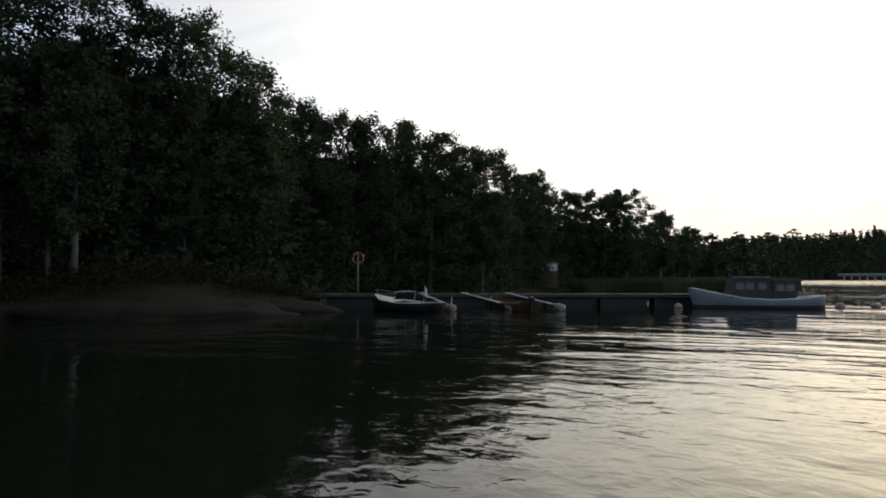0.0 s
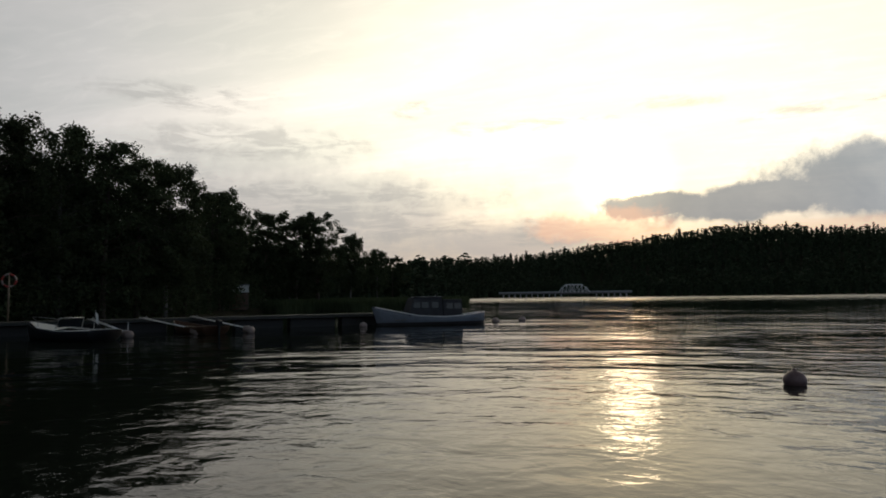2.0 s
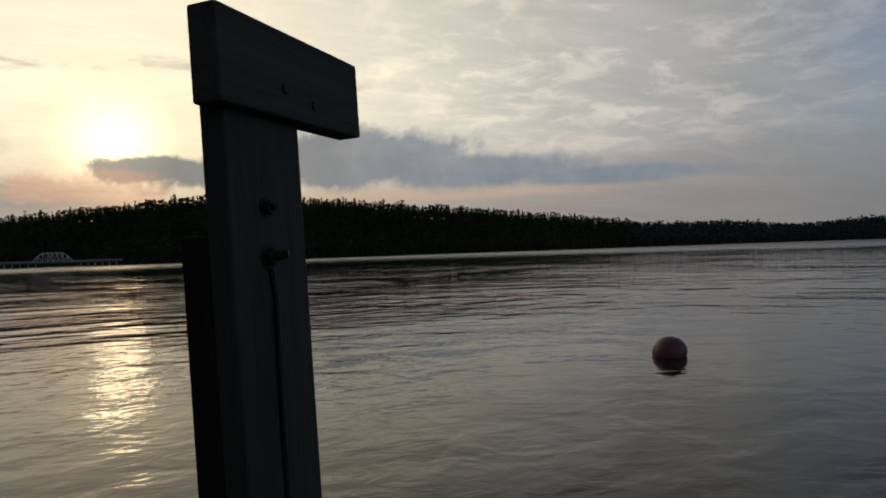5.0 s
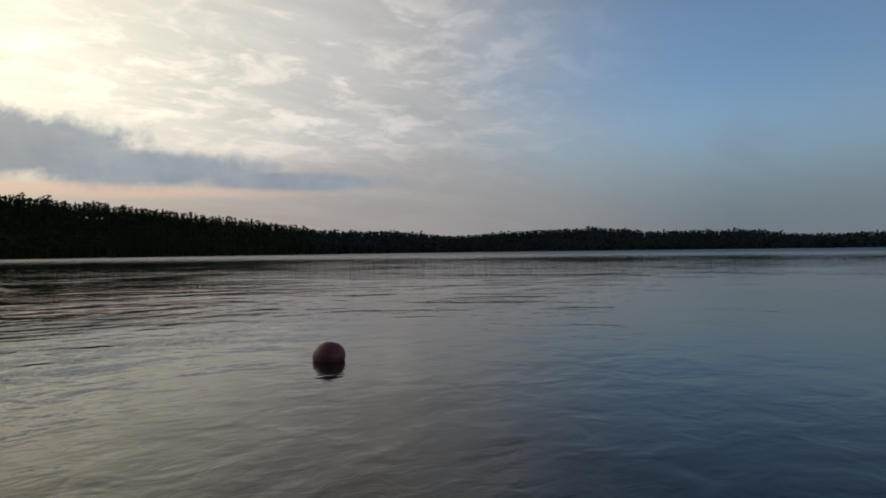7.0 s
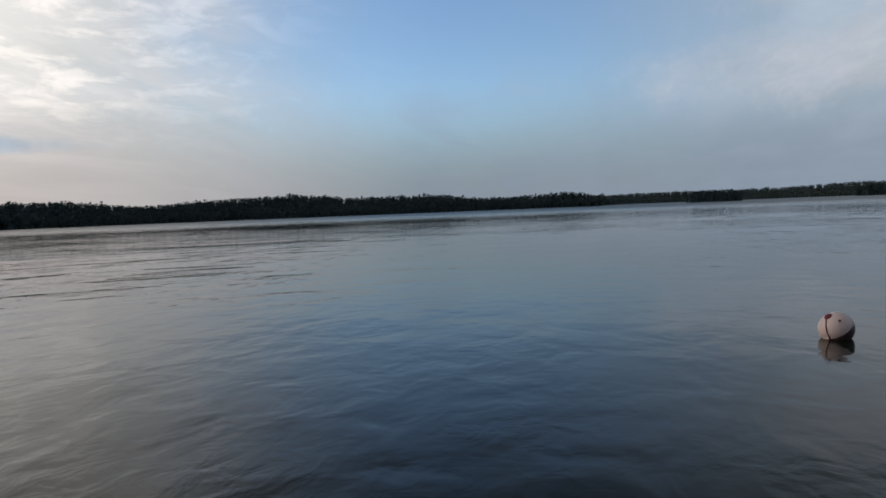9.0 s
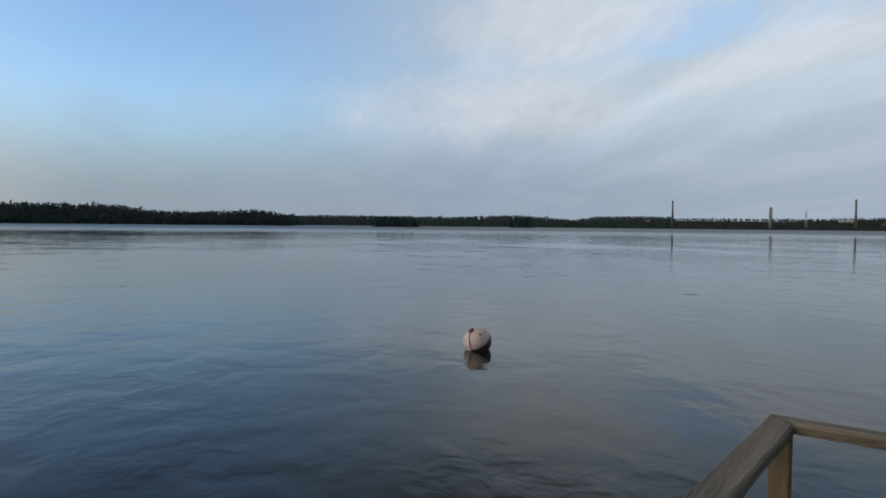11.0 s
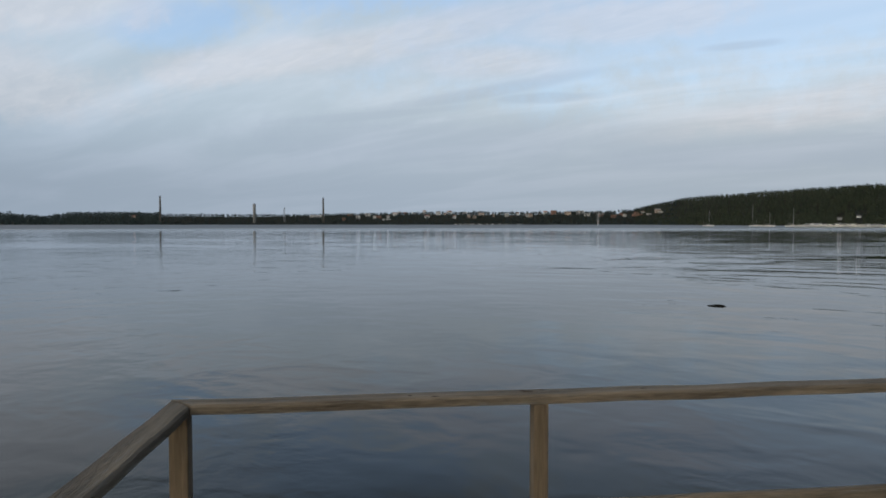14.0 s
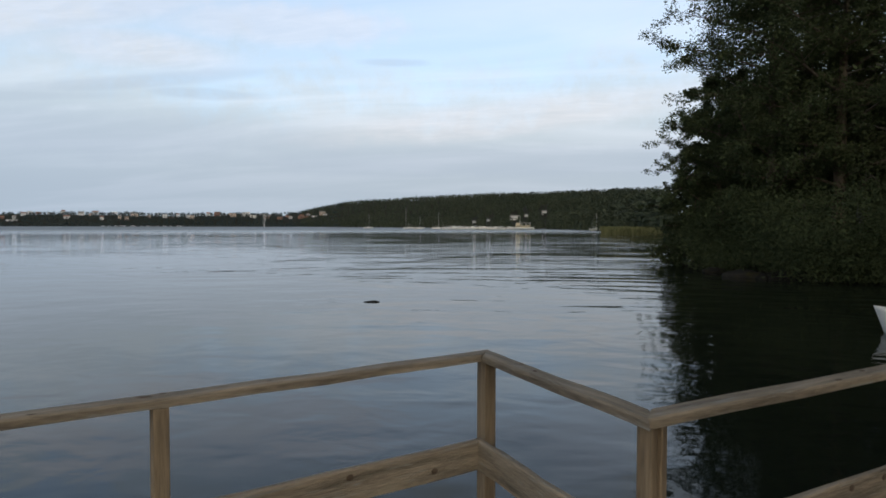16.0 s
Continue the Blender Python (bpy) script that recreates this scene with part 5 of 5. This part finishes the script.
# ---- the far town ----
def building(az, r, w, d, h, top_el, wall, roof, label, name="apartment_building", gable=False):
    a = radians(az)
    z1 = 2 + r * math.tan(radians(top_el))
    for k in range(60):
        if land(az, r) >= z1 - h:
            break
        r, z1 = r * 1.008, 2 + r * 1.008 * math.tan(radians(top_el))
    z0 = land(az, r) - 0.5
    z1 = z0 + h
    t = thing(name, label, "building", "buildings of the far town", Matrix.Translation((r * math.sin(a), r * math.cos(a), z0)) @ Matrix.Rotation(-a, 4, "Z"))
    H = z1 - z0
    part("wall", boxed((w, d, H), Matrix.Translation((0, 0, H / 2))), wall, t)
    if gable:
        bm = bmesh.new()
        vs = [bm.verts.new(c) for c in ((-w / 2 - 0.4, -d / 2 - 0.4, H), (w / 2 + 0.4, -d / 2 - 0.4, H), (w / 2 + 0.4, d / 2 + 0.4, H), (-w / 2 - 0.4, d / 2 + 0.4, H), (-w / 2 - 0.4, 0, H + d * 0.35), (w / 2 + 0.4, 0, H + d * 0.35))]
        for q in ((0, 1, 5, 4), (2, 3, 4, 5), (0, 4, 3), (1, 2, 5), (3, 2, 1, 0)):
            bm.faces.new([vs[i] for i in q])
        part("roof", bm, roof, t)
    else:
        part("roof", boxed((w + 0.6, d + 0.6, 0.6), Matrix.Translation((0, 0, H + 0.3))), roof, t)
    for fl in range(max(1, min(4, int(h / 3)))):
        part("window_band", boxed((w * 0.8, 0.3, 0.9), Matrix.Translation((0, -d / 2 - 0.06, H - 1.9 - 3 * fl))), M_GLASS, t)
    return t


rng = np.random.default_rng(12)
WALLS = [(M_PLASTER, "white plastered"), (M_PLASTER, "white plastered"), (M_PLASTER, "white plastered"), (M_PLASTER, "white plastered"), (M_PINK, "pinkish plastered"), (M_BRICK, "red brick")]
for i in range(46):
    az = 314 + 27 * (i + rng.uniform(0, 0.9)) / 46
    wall, word = WALLS[int(rng.integers(0, 6))]
    el = rng.uniform(0.58, 1.02) * float(np.interp(az, [314, 320, 330, 341], [0.75, 1.1, 1.15, 1.2]))
    building(az, 1600.0, rng.uniform(8, 20), 11, rng.uniform(5, 11), el, wall, M_GREY_ROOF if rng.uniform() < 0.6 else M_BRICK, word + " building among trees across the lake", gable=rng.uniform() < 0.4)
building(317.7, 1450, 26, 12, 5, 0.40, M_PLASTER, M_WHITE, "long white hall on the far shore", "hall")
building(325.6, 1800, 17, 14, 16, 1.48, M_GREYWALL, M_GREY_ROOF, "dark tall block above the far town")
building(331.8, 1700, 16, 12, 13, 1.12, M_BRICK, M_GREY_ROOF, "red brick block across the lake")
building(333.0, 1650, 20, 12, 10, 1.0, M_PINK, M_GREY_ROOF, "orange pink block across the lake")
building(335.9, 1600, 48, 16, 9, 1.12, M_PLASTER, M_WHITE, "long white hall with pale roof", "hall")
building(338.6, 1500, 34, 12, 9, 1.15, M_BRICK, M_GREY_ROOF, "low red brick block across the lake")
building(297.8, 1700, 16, 10, 6, 0.62, M_PINK, M_BRICK, "house with a red roof on the far shore", "house", True)
building(311.8, 1650, 40, 14, 8, 0.72, M_PLASTER, M_WHITE, "white industrial hall on the far shore", "hall")
for az, el, w in ((299.72, 2.2, 3.4), (312.42, 2.2, 3.4)):
    r = shore(az) + 150
    a = radians(az)
    w *= r / 1750
    z1 = 2 + r * math.tan(radians(el))
    ch = thing("factory_chimney", "tall slim grey factory chimney on the far shore", "chimney", "factory chimneys", Matrix.Translation((r * math.sin(a), r * math.cos(a), 2)))
    v, f = tube_data([(0, 0, -4), (0, 0, z1 * 0.5), (0, 0, z1 - 2)], [w * 0.95, w * 0.7, w * 0.55], 12)
    hang(new("shaft", mesh_of("shaft", v, f, M_CONCRETE, True)), ch)
    v, f = tube_data([(0, 0, z1 - 4), (0, 0, z1 - 1.9)], [w * 0.65, w * 0.65], 12)
    hang(new("rim", mesh_of("rim", v, f, M_BLACK)), ch)
r, a = shore(306.85) + 150, radians(306.85)
silo = thing("silo", "pale round silo tower on the far shore", "silo", m=Matrix.Translation((r * math.sin(a), r * math.cos(a), 0)))
v, f = tube_data([(0, 0, -2), (0, 0, 0.0285 * r), (0, 0, 0.0302 * r)], [4.4, 4.4, 3.4], 16)
hang(new("tower", mesh_of("tower", v, f, M_GREYWALL, True)), silo)
r, a = shore(309.25) + 150, radians(309.25)
mast = thing("lattice_mast", "thin steel lattice mast on the far shore", "mast", m=Matrix.Translation((r * math.sin(a), r * math.cos(a), 0)))
v, f = join([tube_data([(sx * 3, sy * 3, -2), (sx * 1.2, sy * 1.2, 52)], [0.35, 0.3], 4) for sx in (-1, 1) for sy in (-1, 1)] + [tube_data([(-3 + 0.2 * k, -2.8, 5 * k), (3 - 0.2 * k, -2.8, 5 * k + 4)], [0.25] * 2, 4) for k in range(9)])
hang(new("frame", mesh_of("frame", v, f, M_GREYWALL)), mast)

# ---- fountain out on the lake ----
r, a = 760, radians(335.45)
fount = thing("fountain", "tall white water jet on the lake before the town", "fountain", m=Matrix.Translation((r * math.sin(a), r * math.cos(a), 0)))
g = np.random.default_rng(4)
n = 800
k = g.uniform(0, 1, n)
cs = np.stack([g.normal(0, 1, n) * (0.3 + 1.6 * k * (1 - k * 0.5)) + 0.8 * k, g.normal(0, 1, n) * (0.2 + 0.8 * k), 14.5 * k], 1)
v, f = leaves(cs, 0.1, 0.19, 1, g)
hang(new("jet", mesh_of("jet", v, f, M_SPRAY)), fount)
part("nozzle", boxed((1.6, 1.6, 0.7), Matrix.Translation((0, 0, 0.1)), 0.1), M_GREYWALL, fount)


# ---- marina under the ridge ----
def sailboat(az, r, mast_h, turn):
    a = radians(az)
    b = thing("sailing_boat", "white sailing boat with bare mast off the marina", "boat", "boats off the marina", set_at(r * math.sin(a), r * math.cos(a), turn))
    part("hull", hull_bm(8.0, 2.5, 0.5, 0.9, 0.25, 0.05, 0.6), M_WHITE, b, "", True)
    part("cabin", boxed((2.8, 1.4, 0.5), Matrix.Translation((0.3, 0, 1.05)), 0.1), M_WHITE, b)
    v, f = tube_data([(0.8, 0, 0.3), (0.8, 0, mast_h)], [0.075, 0.05], 6)
    hang(new("mast", mesh_of("mast", v, f, M_PLASTER)), b)
    v, f = join([tube_data([(0.8, 0, 1.9), (-2.6, 0, 1.8)], [0.16, 0.12], 6), tube_data([(0.8, 0, mast_h), (4.1, 0, 1.2)], [0.03] * 2, 4), tube_data([(0.8, 0, mast_h), (-3.8, 0, 1.0)], [0.03] * 2, 4)])
    hang(new("boom", mesh_of("boom", v, f, M_GREYWALL)), b)


for az, r, mh, tn in ((344.0, 560, 12, 80), (347.4, 520, 4.5, 60), (348.3, 500, 10, 95), (349.9, 470, 11.5, 75), (3.1, 330, 8, 40)):
    sailboat(az, r, mh, tn)
src = thing("motor_cruiser", "white motor boat moored in the marina row", "boat", "boats of the marina row", set_at(0, 0, 0))
part("hull", hull_bm(5.5, 2.1, 0.4, 0.8, 0.3, 0.05, 0.9), M_WHITE, src, "", True)
part("cabin", boxed((2.2, 1.5, 0.8), Matrix.Translation((0.1, 0, 1.15)), 0.15), M_WHITE, src)
part("windscreen", boxed((0.9, 1.52, 0.3), Matrix.Translation((0.8, 0, 1.3)), 0.03), M_GLASS, src)
rng = np.random.default_rng(15)
for i in range(26):
    az = 350.6 + 5.4 * i / 26 + rng.uniform(-0.06, 0.06)
    r = 415 + rng.uniform(-6, 6)
    m = set_at(r * math.sin(radians(az)), r * math.cos(radians(az)), 130 + az + rng.uniform(-50, 50)) @ Matrix.Scale(rng.uniform(0.95, 1.45), 4)
    if i == 0:
        src.matrix_basis = m
    else:
        copy_thing(src, m)
for i in range(16):
    az = 323.4 + 6.0 * (i + rng.uniform(0, 0.8)) / 16
    r = shore(az) - 25
    copy_thing(src, set_at(r * math.sin(radians(az)), r * math.cos(radians(az)), az + 90 + rng.uniform(-25, 25)) @ Matrix.Scale(rng.uniform(1.1, 1.7), 4))
a0, a1 = radians(350.2), radians(358.6)
pier = thing("marina_pier", "low grey wooden pier of the marina", "pier", m=along((424 * math.sin(a0), 424 * math.cos(a0), 0), (424 * math.sin(a1), 424 * math.cos(a1), 0)))
part("deck", boxed((62, 2.2, 0.3), Matrix.Translation((31, 0, 0.6))), M_GREY_WOOD, pier)
for k in range(12):
    part("pile", boxed((0.3, 0.3, 2.4), Matrix.Translation((2 + 5.2 * k, 0, -0.7))), M_GREY_WOOD, pier)
r, a = 405, radians(357.0)
ferry = thing("lake_ferry", "old cream passenger boat with wheelhouse and mast at the pier", "boat", m=set_at(r * math.sin(a), r * math.cos(a), 262))
part("hull", hull_bm(15, 3.6, 0.6, 1.2, 0.7, 0.2, 0.6), M_PLASTER, ferry, "", True)
part("saloon", boxed((8.5, 2.8, 1.5), Matrix.Translation((-0.8, 0, 1.8)), 0.1), M_CREAM, ferry)
part("wheelhouse", boxed((2.2, 2.0, 1.6), Matrix.Translation((2.2, 0, 3.2)), 0.1), M_CREAM, ferry)
part("awning", boxed((6.5, 2.9, 0.12), Matrix.Translation((-2.2, 0, 4.0))), M_PLASTER, ferry)
for x0 in (-5.0, -2.6, -0.2):
    for sy in (-1.3, 1.3):
        part("stanchion", boxed((0.12, 0.12, 1.5), Matrix.Translation((x0, sy, 3.25))), M_WHITE, ferry)
for k in range(6):
    part("window", boxed((0.9, 2.84, 0.6), Matrix.Translation((-4.2 + 1.35 * k, 0, 2.05))), M_GLASS, ferry)
v, f = tube_data([(1.0, 0, 2.4), (1.0, 0, 8.5)], [0.14, 0.09], 6)
hang(new("mast", mesh_of("mast", v, f, M_PLASTER)), ferry)
for az, r, el, w, h in ((356.4, 470, 1.0, 10, 4), (353.0, 500, 0.85, 3.6, 2.6), (354.2, 520, 0.55, 3.6, 2.6), (358.9, 480, 1.25, 5, 3.2), (357.4, 520, 0.95, 3.2, 2.6)):
    building(az, r, w, 4.5, h, el, M_PLASTER, M_GREY_ROOF, "pale house among the trees of the ridge", "house", True)
a = radians(347.2)
pole_ = thing("radio_mast", "thin mast standing on the wooded ridge", "mast", m=Matrix.Translation((900 * math.sin(a), 900 * math.cos(a), land(347.2, 900))))
v, f = tube_data([(0, 0, 0), (0, 0, 24)], [0.5, 0.25], 6)
hang(new("pole", mesh_of("pole", v, f, M_GREYWALL)), pole_)

# ---- the bridge across the strait ----
RB = 400
BA0, BA1 = 166.9, 177.2
b0 = Vector((RB * math.sin(radians(BA0)), RB * math.cos(radians(BA0)), 0))
b1 = Vector((RB * math.sin(radians(BA1)), RB * math.cos(radians(BA1)), 0))
LB = (b1 - b0).length
bridge = thing("bridge", "long low bridge with a white arched truss over the strait", "bridge", m=along(b0, b1))
part("deck", boxed((LB + 4, 5.0, 0.7), Matrix.Translation((LB / 2, 0, 2.75)), 0.05), M_CONCRETE, bridge)
for sy in (-2.4, 2.4):
    part("parapet", boxed((LB + 4, 0.2, 0.9), Matrix.Translation((LB / 2, sy, 3.5))), M_GREYWALL, bridge)
for k in range(22):
    x = 0.6 + LB * 0.98 * k / 21
    if not 0.52 < x / LB < 0.72:
        part("pier", boxed((0.55, 4.0, 4.4), Matrix.Translation((x, 0, 0.2)), 0.05), M_GREYWALL, bridge)
X0, X1 = LB * 0.455, LB * 0.705
nseg = 8
for sy in (-2.6, 2.6):
    arch = [(X0 + (X1 - X0) * k / nseg, sy, 3.1 + 4.6 * min(1, 1.6 * math.sin(math.pi * k / nseg)) ** 0.8) for k in range(nseg + 1)]
    pieces = [tube_data(arch, [0.28] * (nseg + 1), 6)]
    for k in range(1, nseg):
        x, y, z = arch[k]
        pieces.append(tube_data([(x, y, 3.1), (x, y, z)], [0.16] * 2, 5))
        xn = arch[k + 1][0] if k < nseg / 2 else arch[k - 1][0]
        pieces.append(tube_data([(x, y, z), (xn, y, 3.1)], [0.12] * 2, 5))
    v, f = join(pieces)
    hang(new("truss", mesh_of("truss", v, f, M_PLASTER, True)), bridge)
